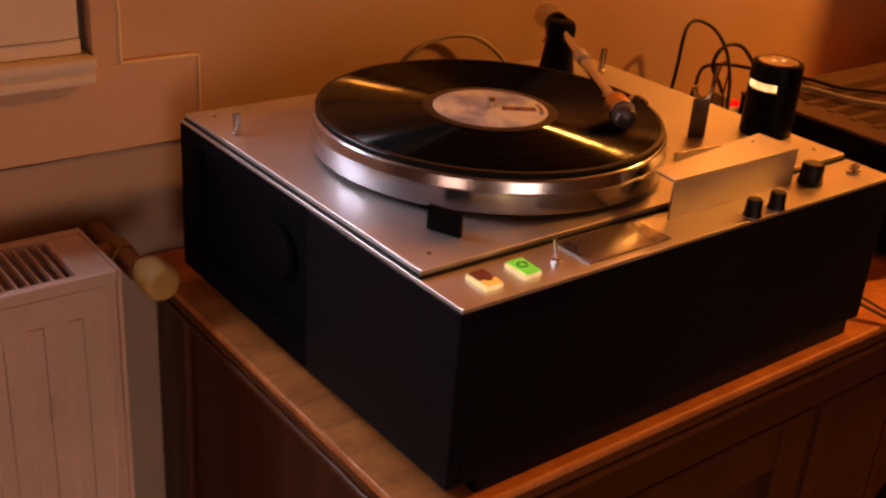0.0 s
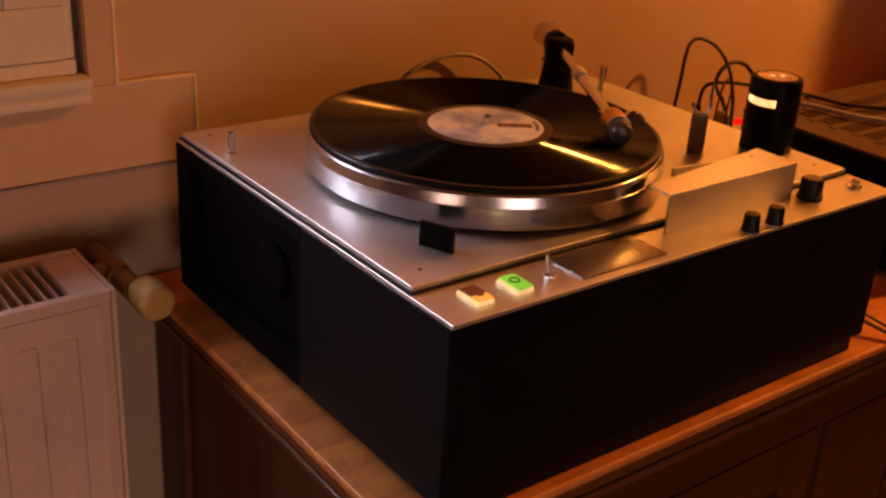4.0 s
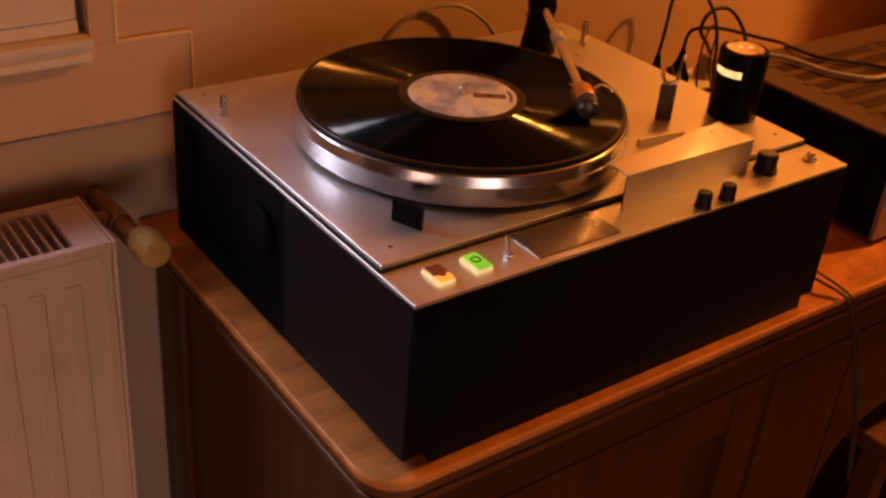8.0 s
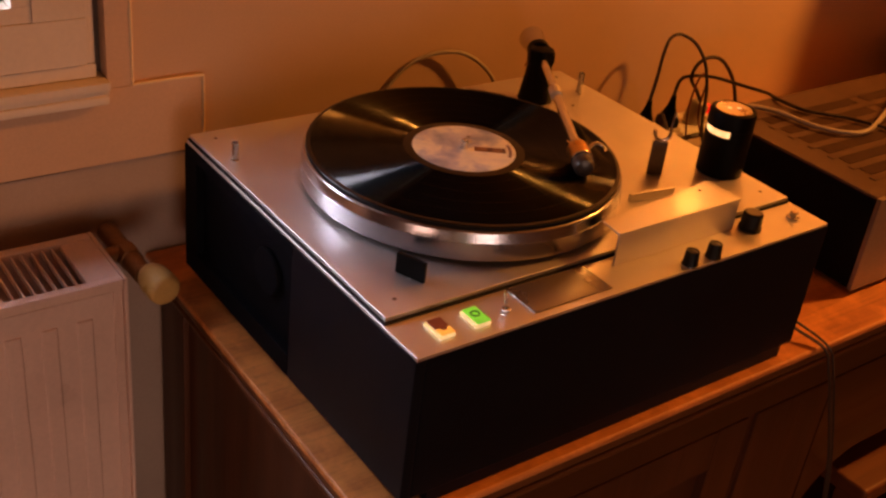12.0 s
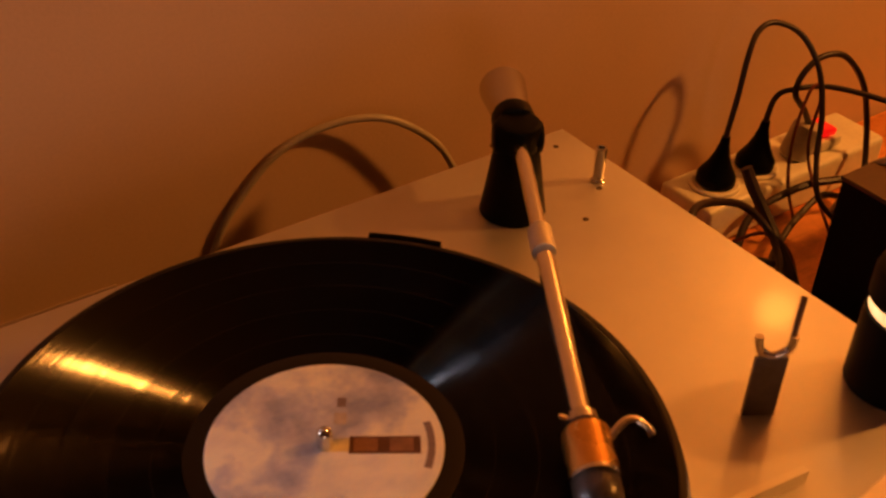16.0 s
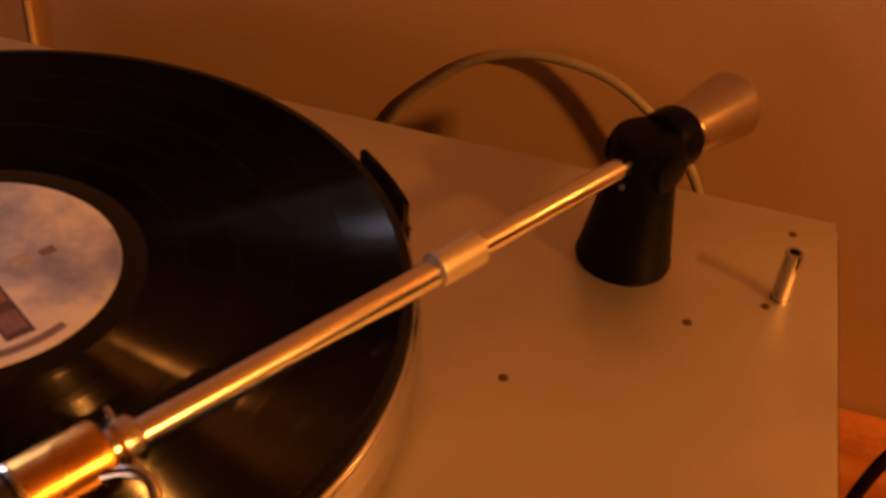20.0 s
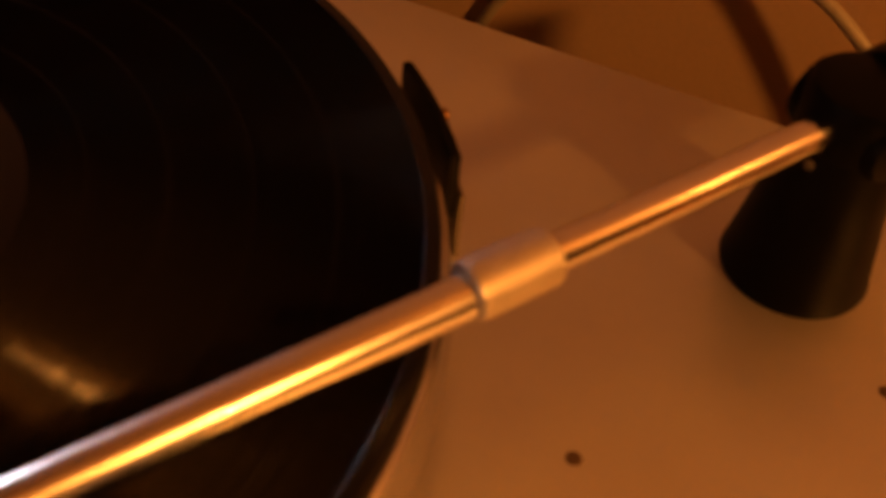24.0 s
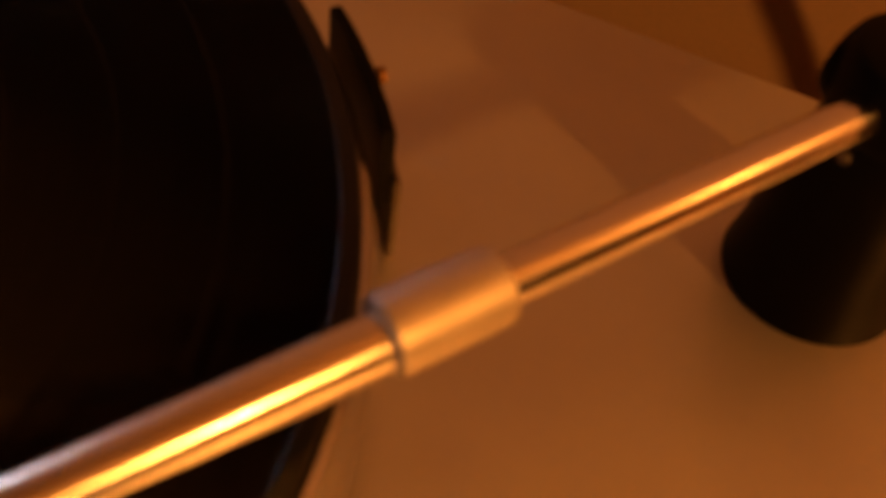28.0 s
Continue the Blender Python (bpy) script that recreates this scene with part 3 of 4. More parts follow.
# left side: a flush board in front, and a shallow recess with a round grip behind it
part("side_board", box(B(), (PX0, PX0 + 0.010), (PY0, -0.0235), (-0.150, -0.0085), 0.0015), M_PLINTH, plinth)
bm = box(B(), (PX0, PX0 + 0.010), (-0.0235, PY1), (-0.0205, -0.0085), 0.001)
box(bm, (PX0, PX0 + 0.010), (-0.0235, PY1), (-0.150, -0.126), 0.001)
box(bm, (PX0, PX0 + 0.010), (0.172, PY1), (-0.126, -0.0205), 0.001)
part("side_frame", bm, M_RECESS, plinth)
part("recess_panel", box(B(), (PX0 + 0.0085, PX0 + 0.0102), (-0.0232, 0.1718), (-0.1258, -0.0207)), M_RECESS, plinth, "matte board in the recess, darker black for its shade")
part("grip", lathe(B(), rounded(0.023, 0, 0.007, 0.003), (PX0 + 0.009, 0.029, -0.065), (-1, 0, 0), 32), M_RECESS, plinth, "round black grip in the recess")
part("base", box(B(), (PX0 + 0.030, PX1 - 0.012), (PY0 + 0.003, PY1 - 0.01), (TABLE, -0.150), 0.001), M_PLINTH, plinth, "recessed black base")
deck = part("deck_plate", box(B(), (-0.1915, 0.2990), (-0.1630, 0.1975), (-0.0045, 0.0), 0.0004, 1), M_PLATE, tt, "brushed aluminium deck plate")
strip = part("control_strip", box(B(), (-0.1948, 0.3012), (-0.2138, 0.1980), (-0.0085, -0.0052), 0.0003, 1), M_STRIP, tt, "aluminium base sheet with the control strip")
for x, y in ((-0.1700, -0.1430), (0.2805, -0.1420), (-0.1715, 0.180), (0.2800, 0.1815), (0.1785, 0.0512), (0.2408, 0.1062), (0.2705, 0.1275)):
    s = lathe(B(), [(0, -0.001), (0.0020, -0.001), (0.0020, 0.0001), (0.0016, 0.0004), (0.0008, 0.0005), (0.0006, 0.0001), (0, 0.0001)], (x, y, 0), seg=14)
    part("screw", s, M_SCREW, deck, "small countersunk screw")
# Black strips on the sheet stand for the shadow along the deck edge.
part("gap_shade", box(box(B(), (-0.1938, -0.1913), (-0.1655, 0.1972), (-0.0054, -0.0036)), (-0.1913, 0.2985), (-0.1655, -0.1633), (-0.0054, -0.0036)), M_MAT, strip, "black strip painted as shade along the deck edge")

# platter
pl = part("platter", lathe(B(), [(0, 0.006), (0.140, 0.006), (0.1525, 0.0045), (0.1538, 0.0055), (0.1541, 0.0120), (0.1541, 0.0216), (0.1539, 0.0218), (0.1539, 0.0222), (0.1541, 0.0225), (0.1539, 0.0229), (0.1528, 0.0306), (0.1525, 0.0316), (0.1518, 0.0327), (0.1507, 0.0331), (0.1495, 0.0325), (0, 0.0325)], (0, 0, 0), seg=128), M_PLATTER, tt, "turned aluminium platter with a bright rim")
part("mat", lathe(B(), [(0, 0.0325), (0.148, 0.0325), (0.149, 0.0335), (0.1488, 0.0355), (0, 0.0355)], (0, 0, 0), seg=96), M_MAT, pl, "black rubber mat")
# Black disc filling the gap under the platter in place of its shadow.
part("under_platter_shade", lathe(B(), [(0, 0.0), (0.145, 0.0), (0.145, 0.006), (0, 0.006)], (0, 0, 0), seg=64), M_MAT, pl)
part("spindle", lathe(B(), [(0, 0.0355), (0.0036, 0.0355), (0.0036, 0.0445), (0.003, 0.0465), (0.0016, 0.0478), (0, 0.048)], (0, 0, 0), seg=20), M_CHROME, pl, "steel centre spindle")

# rim brush and bracket behind the platter
bm = B()
for a0, a1, r0, r1, z0, z1 in ((37.2, 51.5, 0.1562, 0.1588, 0.014, 0.0350),):
    o = arc(0, 0, r0, a0, a1, 14) + arc(0, 0, r1, a1, a0, 14)
    prism(bm, o, z0, z1, 0.0006, 2)
brush = part("rim_guard", bm, M_BLACK, tt, "curved black strip beside the platter rim")
part("bracket", prism(B(), arc(0, 0, 0.1592, 36.8, 44, 6) + arc(0, 0, 0.1604, 44, 36.8, 6), 0.0, 0.022, 0.0003, 1), M_GREY, brush, "bent metal bracket")
part("screw", lathe(B(), rounded(0.0018, 0, 0.0018, 0.0004), (0.1115, 0.1175, 0.026), (0.7, 0.72, 0), 12), M_BRASS, brush)

# brake block at the front left
turn = Matrix.Rotation(radians(-68), 3, "Z")
part("brake_block", box(B(), (-0.1545, -0.1255), (-0.1235, -0.1195), (0.0, 0.0195), 0.0012, 2, turn), M_BLACK, tt, "black rubber brake block")

# posts
for x, y, h in ((-0.1755, 0.1300, 0.0185), (0.2757, 0.1350, 0.0245)):
    post = part("post", lathe(B(), [(0.0022, 0.004), (0.0022, h - 0.0006), (0.0025, h), (0.0033, h), (0.0037, h - 0.0005), (0.0037, 0.0015), (0.0043, 0.001), (0.0043, 0), (0, 0), (0, 0.004), (0.0022, 0.004)], (x, y, 0), (0, 0, 1), 24), M_CHROME, tt, "short hollow metal post")
    # Black plug inside the tube puts the hole's shade into colour.
    part("bore", lathe(B(), [(0, 0.004), (0.0021, 0.004), (0.0021, h - 0.003), (0, h - 0.003)], (x, y, 0), (0, 0, 1), 16), M_MAT, post, "black plug that darkens the bore of the post")

# control strip: buttons, toggle, covers, knobs
ZS = -0.0052
for name, x, glow, lab in (("red_button", -0.1575, M_RED, "red illuminated push button"), ("green_button", -0.1225, M_GREEN, "green illuminated push button")):
    b = part(name, box(B(), (x - 0.0078, x + 0.0072), (-0.2015, -0.1785), (ZS, ZS + 0.0030), 0.0006), M_PALE, tt, lab)
    part("cap", box(B(), (x - 0.0062, x + 0.0072), (-0.1915, -0.1790) if x < -0.14 else (-0.2010, -0.1790), (ZS + 0.0030, ZS + 0.0044), 0.0008), glow, b)
    if x > -0.14:
        ring = [(x + 0.0036 * math.cos(a * math.pi / 8), -0.1885 + 0.0036 * math.sin(a * math.pi / 8), ZS + 0.0045) for a in range(17)]
        part("mark", tube(B(), ring, 0.0006, 6, 0), M_DKGREEN, b)
    else:
        part("foot_cap", box(B(), (x - 0.0062, x + 0.0072), (-0.2010, -0.1922), (ZS + 0.0030, ZS + 0.0042), 0.0008), M_YEL, b)
        part("mark", lathe(B(), rounded(0.0033, ZS + 0.0030, ZS + 0.0046, 0.0004), (x + 0.0008, -0.1925, 0), seg=20), M_RED, b, "small round red mark")
tg = part("toggle_switch", lathe(B(), rounded(0.0042, ZS, ZS + 0.0025, 0.0006), (-0.0925, -0.192, 0), seg=6), M_CHROME, tt, "small chrome toggle switch")
part("lever", tube(B(), [(-0.0925, -0.192, ZS + 0.002), (-0.0945, -0.1895, 0.013)], 0.0011, 10, 0, 0.0017), M_CHROME, tg)
cov = part("blank_cover", box(B(), (-0.0730, 0.0135), (-0.2060, -0.1665), (ZS, ZS + 0.0013), 0.0004), M_METER, tt, "dark brushed metal blanking cover")
bm = B()
box(bm, (0.0395, 0.1970), (-0.1795, -0.1775), (ZS, 0.0265), 0.0004)
prism(bm, [(0.0390, -0.1795), (0.1975, -0.1795), (0.1955, -0.1375), (0.0415, -0.1555)], 0.0265, 0.0285, 0.0004, 2)
cover = part("angle_cover", bm, M_COVER, tt, "bent brushed aluminium cover")
part("inner_block", box(B(), (0.075, 0.186), (-0.1755, -0.1635), (0.0005, 0.026), 0.001), M_BLACK, cover)
part("screw", lathe(B(), rounded(0.0015, 0.0283, 0.0290, 0.0003), (0.172, -0.150, 0), seg=12), M_SCREW, cover)
part("guide_bar", box(B(), (0.133, 0.187), (-0.1055, -0.1015), (0.0, 0.0085), 0.0006, 2, Matrix.Rotation(radians(-7), 3, "Z")), M_COVER, tt, "small aluminium guide bar")
for x in (0.1075, 0.1380):
    k = part("knob", lathe(B(), [(0, ZS), (0.0076, ZS), (0.0076, ZS + 0.002), (0.0071, ZS + 0.0026), (0.0064, ZS + 0.0142), (0.0057, ZS + 0.0152), (0, ZS + 0.0154)], (x, -0.208, 0), seg=18), M_KNOBB, tt, "small black control knob")
    part("pointer", box(B(), (x - 0.0005, x + 0.0005), (-0.2131, -0.2085), (ZS + 0.0154, ZS + 0.0158)), M_GREY, k)
    part("skirt", lathe(B(), rounded(0.0081, ZS, ZS + 0.0012, 0.0003), (x, -0.208, 0), seg=20), M_CHROME, k)
k = part("knob", lathe(B(), [(0, ZS), (0.0112, ZS), (0.0112, ZS + 0.003), (0.0102, ZS + 0.004), (0.0098, ZS + 0.0165), (0.0090, ZS + 0.0178), (0, ZS + 0.018)], (0.2155, -0.1855, 0), seg=24), M_KNOBB, tt, "large black rotary knob")
part("cap", lathe(B(), rounded(0.0078, ZS + 0.018, ZS + 0.0188, 0.0003), (0.2155, -0.1855, 0), seg=24), M_GREY, k, "grey cap")
bp = part("terminal_screw", lathe(B(), [(0, ZS), (0.0065, ZS), (0.0065, ZS + 0.002), (0.0042, ZS + 0.003), (0.0042, ZS + 0.007), (0.003, ZS + 0.008), (0, ZS + 0.008)], (0.2745, -0.1905, 0), seg=16), M_CHROME, tt, "chrome earth terminal")
part("wing", box(B(), (0.2685, 0.2805), (-0.1913, -0.1897), (ZS + 0.003, ZS + 0.0075), 0.0005, 2, Matrix.Rotation(radians(35), 3, "Z")), M_CHROME, bp)

# arm rest
RA = Matrix.Rotation(radians(-32), 3, "Z")
rest = part("arm_rest", box(B(), (0.1935, 0.2095), (-0.0670, -0.0645), (0.0, 0.0375), 0.0008, 2, RA), M_GREY, tt, "dark flat metal arm rest")
bm = B()


def at_rest(w, z, off=0.0):
    return (0.2015 + 0.848 * w + 0.53 * off, -0.0658 - 0.53 * w + 0.848 * off, z)


tube(bm, [at_rest(-0.0082, 0.0500), at_rest(-0.0076, 0.0440), at_rest(-0.0048, 0.0400), at_rest(0.0, 0.0385), at_rest(0.0046, 0.0398), at_rest(0.0074, 0.0430), at_rest(0.0082, 0.0500)], 0.0021, 10, 6)
tube(bm, [at_rest(0.0080, 0.0490, 0.001), at_rest(0.0094, 0.0560, 0.004), at_rest(0.0120, 0.0660, 0.009)], 0.0016, 8, 5)
part("clip", bm, M_FORK, rest, "bent chrome fork")

# lamp housing
can = part("lamp_housing", lathe(B(), [(0, 0), (0.0235, 0), (0.0242, 0.001), (0.0242, 0.0452), (0.0222, 0.0454), (0.0222, 0.0530), (0.0242, 0.0532), (0.0242, 0.067), (0.0232, 0.0700), (0.0205, 0.0712), (0.0195, 0.0702), (0, 0.0702)], (0.2765, -0.0880, 0), seg=48), M_BLACK, tt, "black cylindrical lamp housing")
bm = B()
lathe(bm, [(0.0221, 0.0455), (0.0243, 0.0455), (0.0243, 0.0529), (0.0221, 0.0529)], (0.2765, -0.0880, 0), seg=30, a0=radians(132), a1=radians(380))
part("band", bm, M_BLACK, can)
bm = B()
lathe(bm, [(0.0223, 0.0458), (0.0226, 0.0458), (0.0226, 0.0526), (0.0223, 0.0526)], (0.2765, -0.0880, 0), seg=30, a0=radians(18), a1=radians(134))
part("lit_slot", bm, M_SLOTGLOW, can, "glowing slot in the housing")
# Warm reflection of the wall is put into the lid's brown colour.
part("top_disc", lathe(B(), [(0, 0.0702), (0.0185, 0.0702), (0.0185, 0.0709), (0, 0.0709)], (0.2765, -0.0880, 0), seg=32), M_LID, can, "glossy black lid, coloured brown for the wall's reflection")
for dx, dy in ((-0.004, 0.003), (0.005, -0.002)):
    part("top_window", lathe(B(), rounded(0.0025, 0.0709, 0.0714, 0.0002), (0.2765 + dx, -0.088 + dy, 0), seg=14), M_PALE, can, "small lit window on top")

# tonearm
PIV = Vector((0.2099, 0.1387, 0.0522))
HEAD = Vector((0.0900, -0.0585, 0.0497))
AX = (HEAD - PIV).normalized()
SIDE = AX.cross(Vector((0, 0, 1))).normalized()
UP = SIDE.cross(AX)


def along(s, side=0.0, up=0.0):
    return PIV + AX * s + SIDE * side + UP * up


pillar = part("arm_pillar", lathe(B(), [(0, 0), (0.0200, 0), (0.0203, 0.0012), (0.0196, 0.004), (0.0168, 0.022), (0.0140, 0.042), (0.0132, 0.047), (0.0128, 0.050), (0, 0.050)], (0.2099, 0.1387, 0), seg=48), M_BLACK, tt, "tapered black tonearm pillar")
part("set_screw", lathe(B(), rounded(0.0012, 0.0, 0.0016, 0.0003), (PIV.x - 0.006, PIV.y - 0.0122, 0.043), (-0.45, -0.9, 0), 10), M_GREY, pillar)
arm = part("tonearm", tube(B(), [along(0.014), along(0.095)], 0.0043, 24, 0), M_ARM, tt, "polished steel tonearm tube")
bm = B()
lathe(bm, rounded(0.0142, -0.008, 0.0098, 0.0035), PIV - Vector((0, 0, 0.0)), (0, 0, 1), 36)
lathe(bm, rounded(0.0100, -0.0148, 0.0148, 0.003), PIV + Vector((0, 0, -0.001)), SIDE, 28)
part("bearing_block", bm, M_BLACK, arm, "black bearing block")
CW = Vector((0.485, 0.874, -0.030)).normalized()
part("weight_ring", lathe(B(), rounded(0.0130, 0.008, 0.0228, 0.003), PIV + Vector((0.000, 0.000, 0.0008)), CW, 36), M_BLACK, arm, "black ring behind the bearing")
part("counterweight", lathe(B(), [(0, 0.0235), (0.0108, 0.0235), (0.0114, 0.0242), (0.0148, 0.0595), (0.0143, 0.0606), (0.0132, 0.0609), (0.0125, 0.0600), (0, 0.0598)], PIV + Vector((0.000, 0.000, 0.0008)), CW, 48), M_SATIN, arm, "satin metal counterweight")
bm = B()
tube(bm, [along(-0.016, 0.008, -0.012), along(-0.021, 0.010, -0.023)], 0.0009, 8, 0)
tube(bm, [along(-0.019, 0.009, -0.011), along(-0.024, 0.012, -0.022)], 0.0012, 8, 0)
part("side_lever", bm, M_BRASS, arm, "pair of short metal pins")
part("front_tube", tube(B(), [along(0.113, 0, -0.0008), along(0.2265, 0, -0.0006)], 0.0048, 28, 0), M_ARM, arm, "thicker front part of the tube")
part("collar", lathe(B(), [(0, 0.0935), (0.0058, 0.0935), (0.0064, 0.0942), (0.0066, 0.112), (0.0063, 0.1135), (0.0054, 0.1140), (0, 0.1140)], PIV, AX, 40), M_COLLAR, arm, "satin collar on the tube")
part("joint", lathe(B(), [(0, 0.2265), (0.0060, 0.2265), (0.0072, 0.228), (0.0072, 0.2325), (0.0058, 0.234), (0.0058, 0.2365), (0, 0.2365)], PIV, AX, 30), M_CHROME, arm, "chrome locking joint")
part("joint_pin", lathe(B(), rounded(0.0012, 0.004, 0.0115, 0.0004), along(0.230), UP * 0.4 + SIDE, 10), M_CHROME, arm)
part("joint_pin", lathe(B(), rounded(0.0016, 0.004, 0.0095, 0.0006), along(0.2315), -SIDE * 0.9 - UP * 0.3, 12), M_CHROME, arm)
shell = part("headshell", lathe(B(), [(0, 0.2365), (0.0092, 0.2365), (0.0102, 0.2375), (0.0104, 0.2405), (0.0104, 0.2620), (0.0100, 0.2628), (0, 0.2628)], PIV, AX, 40), M_GOLD, arm, "gold anodised headshell")
part("rim_ring", lathe(B(), [(0, 0.2612), (0.0107, 0.2612), (0.0109, 0.2620), (0.0107, 0.2632), (0, 0.2632)], PIV, AX, 36), M_CHROME, shell, "thin bright ring")
part("cartridge", lathe(B(), [(0, 0.2628), (0.0094, 0.2628), (0.0099, 0.2638), (0.0100, 0.2690), (0.0096, 0.2730), (0.0078, 0.2758), (0.004, 0.2768), (0, 0.2770)], PIV + Vector((0, 0, -0.001)), AX, 36), M_CART, shell, "rounded dark brown cartridge")
part("stylus_guard", box(B(), (0.0735, 0.0835), (-0.0905, -0.0765), (0.0430, 0.0500), 0.002, 2, Matrix.Rotation(radians(-58), 3, "Z")), M_BLACK, shell)
part("finger_lift", tube(B(), [along(0.242, -0.009, 0.003), along(0.2385, -0.0125, 0.005), along(0.2355, -0.0165, 0.006), along(0.2345, -0.0215, 0.005), along(0.2365, -0.0260, 0.002), along(0.2385, -0.0275, 0.000)], 0.0020, 10, 8), M_CHROME, shell, "curved chrome finger lift")

# ---------------------------------------------------------------- record
rec = thing("record", (0, 0, 0.0355), "black vinyl record with a cloudy blue and white label", "record")
# grooves in five bands of tracks, with smooth gaps between; the walls of the grooves differ a little in slope
rng = random.Random(7)
prof = [(0.0037, 0.0355), (0.1485, 0.0355), (0.1500, 0.0360), (0.1505, 0.0368), (0.1500, 0.0376), (0.1470, 0.0380)]
r = 0.1466
GAPS = (0.1272, 0.1085, 0.0895, 0.0715)
SLOPES = (46.5, 46.7, 46.4, 46.7, 46.5)
while r > 0.0585:
    if min(abs(r - g) for g in GAPS) < 0.0001:
        prof.append((r, 0.0379))
        r -= 0.0002
        continue
    deep = 0.0001 * math.tan(radians(rng.gauss(SLOPES[sum(r < g for g in GAPS)], 1.1)))
    prof += [(r, 0.0379), (r - 0.0001, 0.0379 - deep)]
    r -= 0.0002
prof += [(0.0580, 0.0379), (0.0520, 0.0379), (0.0037, 0.0379)]
part("disc", lathe(B(), prof, (0, 0, 0), seg=144), M_VINYL, rec)
m_label, nt, bs = graph("label_sky")
v = coords(nt)
c1 = noise_tex(nt, v, 17, 5, 0.6)
c2 = noise_tex(nt, coords(nt, (1, 1.6, 1)), 60, 4, 0.6)
col = ramp(nt, c1, [(0.40, (0.20, 0.22, 0.34)), (0.47, (0.44, 0.46, 0.52)), (0.54, (0.86, 0.82, 0.62))])
col = blend(nt, 0.3, col, ramp(nt, c2, [(0.35, (0.42, 0.44, 0.50)), (0.6, (0.88, 0.82, 0.60))]))
link(nt, col, bs.inputs["Base Color"])
bs.inputs["Roughness"].default_value = 0.5
m_lb = surface("label_brown", (0.10, 0.036, 0.014), 0.5, coarse=120, vary=0.4)
m_lt = surface("label_tan", (0.27, 0.13, 0.060), 0.5, coarse=160, vary=0.4)
m_ls = surface("label_print_pale", (0.50, 0.42, 0.30), 0.5, coarse=160, vary=0.3)
m_lg = surface("label_print", (0.22, 0.16, 0.13), 0.5, vary=0.2)
lab = part("label", lathe(B(), [(0.0037, 0.0377), (0.0499, 0.0377), (0.0500, 0.0381), (0.0498, 0.0383), (0.0037, 0.0383)], (0, 0, 0), seg=96), m_label, rec, "paper label with pale clouds")
LR = Matrix.Rotation(radians(-33), 3, "Z")


def on_label(name, x0, x1, y0, y1, z, mat):
    bm = B()
    box(bm, (x0, x1), (y0, y1), (0.0383, z))
    bmesh.ops.rotate(bm, cent=(0, 0, 0), matrix=LR, verts=bm.verts)
    part(name, bm, mat, lab)


on_label("picture_frame", 0.010, 0.0400, -0.0050, 0.0048, 0.03842, m_lb)
on_label("picture", 0.012, 0.0220, -0.0038, 0.0036, 0.03850, m_lt)
on_label("picture", 0.027, 0.0370, -0.0038, 0.0036, 0.03850, m_lt)
on_label("print_bar", 0.0030, 0.0085, 0.0120, 0.0190, 0.03842, m_ls)
on_label("print_bar", 0.0040, 0.0078, 0.0225, 0.0280, 0.03842, m_lg)
bm = prism(B(), arc(0, 0, 0.0430, -17, 17, 12) + arc(0, 0, 0.0462, 17, -17, 12), 0.0383, 0.03842)
bmesh.ops.rotate(bm, cent=(0, 0, 0), matrix=LR, verts=bm.verts)
part("print_bar", bm, m_lg, lab)

# ---------------------------------------------------------------- things behind and beside
arch = solo("signal_cable", tube(B(), [(0.054, 0.2621, TABLE + 0.003), (0.058, 0.2621, -0.08), (0.070, 0.2621, -0.040), (0.086, 0.2620, -0.0175), (0.114, 0.2615, 0.0075), (0.148, 0.2570, 0.0195), (0.185, 0.2500, 0.0180), (0.217, 0.2455, -0.002), (0.238, 0.244, -0.029), (0.250, 0.243, -0.07), (0.252, 0.243, TABLE + 0.003)], 0.0026, 10, 10), M_CPALE, (0.15, 0.22, TABLE), "grey signal cable arching up behind the plinth", "cable")

AZ = -0.036                   # top of the amplifier

# power strip with plugs
ps = thing("power_strip", (0.62, 0.2, TABLE), "cream plastic power strip with a red lit switch", "power strip")
part("body", box(B(), (0.462, 0.69), (0.188, 0.246), (TABLE, TABLE + 0.040), 0.006, 3), M_STRIPW, ps)
for x in (0.497, 0.545):
    part("socket", lathe(B(), [(0.016, TABLE + 0.040), (0.0215, TABLE + 0.040), (0.0215, TABLE + 0.0425), (0.0195, TABLE + 0.0435), (0.016, TABLE + 0.0425)], (x, 0.217, 0), seg=28), M_STRIPW, ps)
sw = part("switch", box(B(), (0.607, 0.641), (0.200, 0.232), (TABLE + 0.040, TABLE + 0.052), 0.004), M_STRIPW, ps)
part("rocker", box(B(), (0.612, 0.636), (0.204, 0.228), (TABLE + 0.052, TABLE + 0.060), 0.003, 2, Matrix.Rotation(radians(10), 3, "Y")), M_NEON, sw, "red glowing rocker")


def plug(x, y, pts, label):
    p = thing("plug", (x, y, TABLE + 0.0435), label, "plug", "plugs in the power strip")
    part("plug_body", lathe(B(), [(0, 0.0), (0.0166, 0.0), (0.0168, 0.006), (0.0154, 0.0085), (0.0104, 0.017), (0.0066, 0.027), (0.0044, 0.036), (0.0036, 0.043), (0, 0.043)], (x, y, TABLE + 0.0435), (0.05, -0.02, 1), 24), M_BLACK, p)
    part("cord", tube(B(), pts, 0.0024, 10, 10), M_CABLE, p, "black mains cord")
    return p


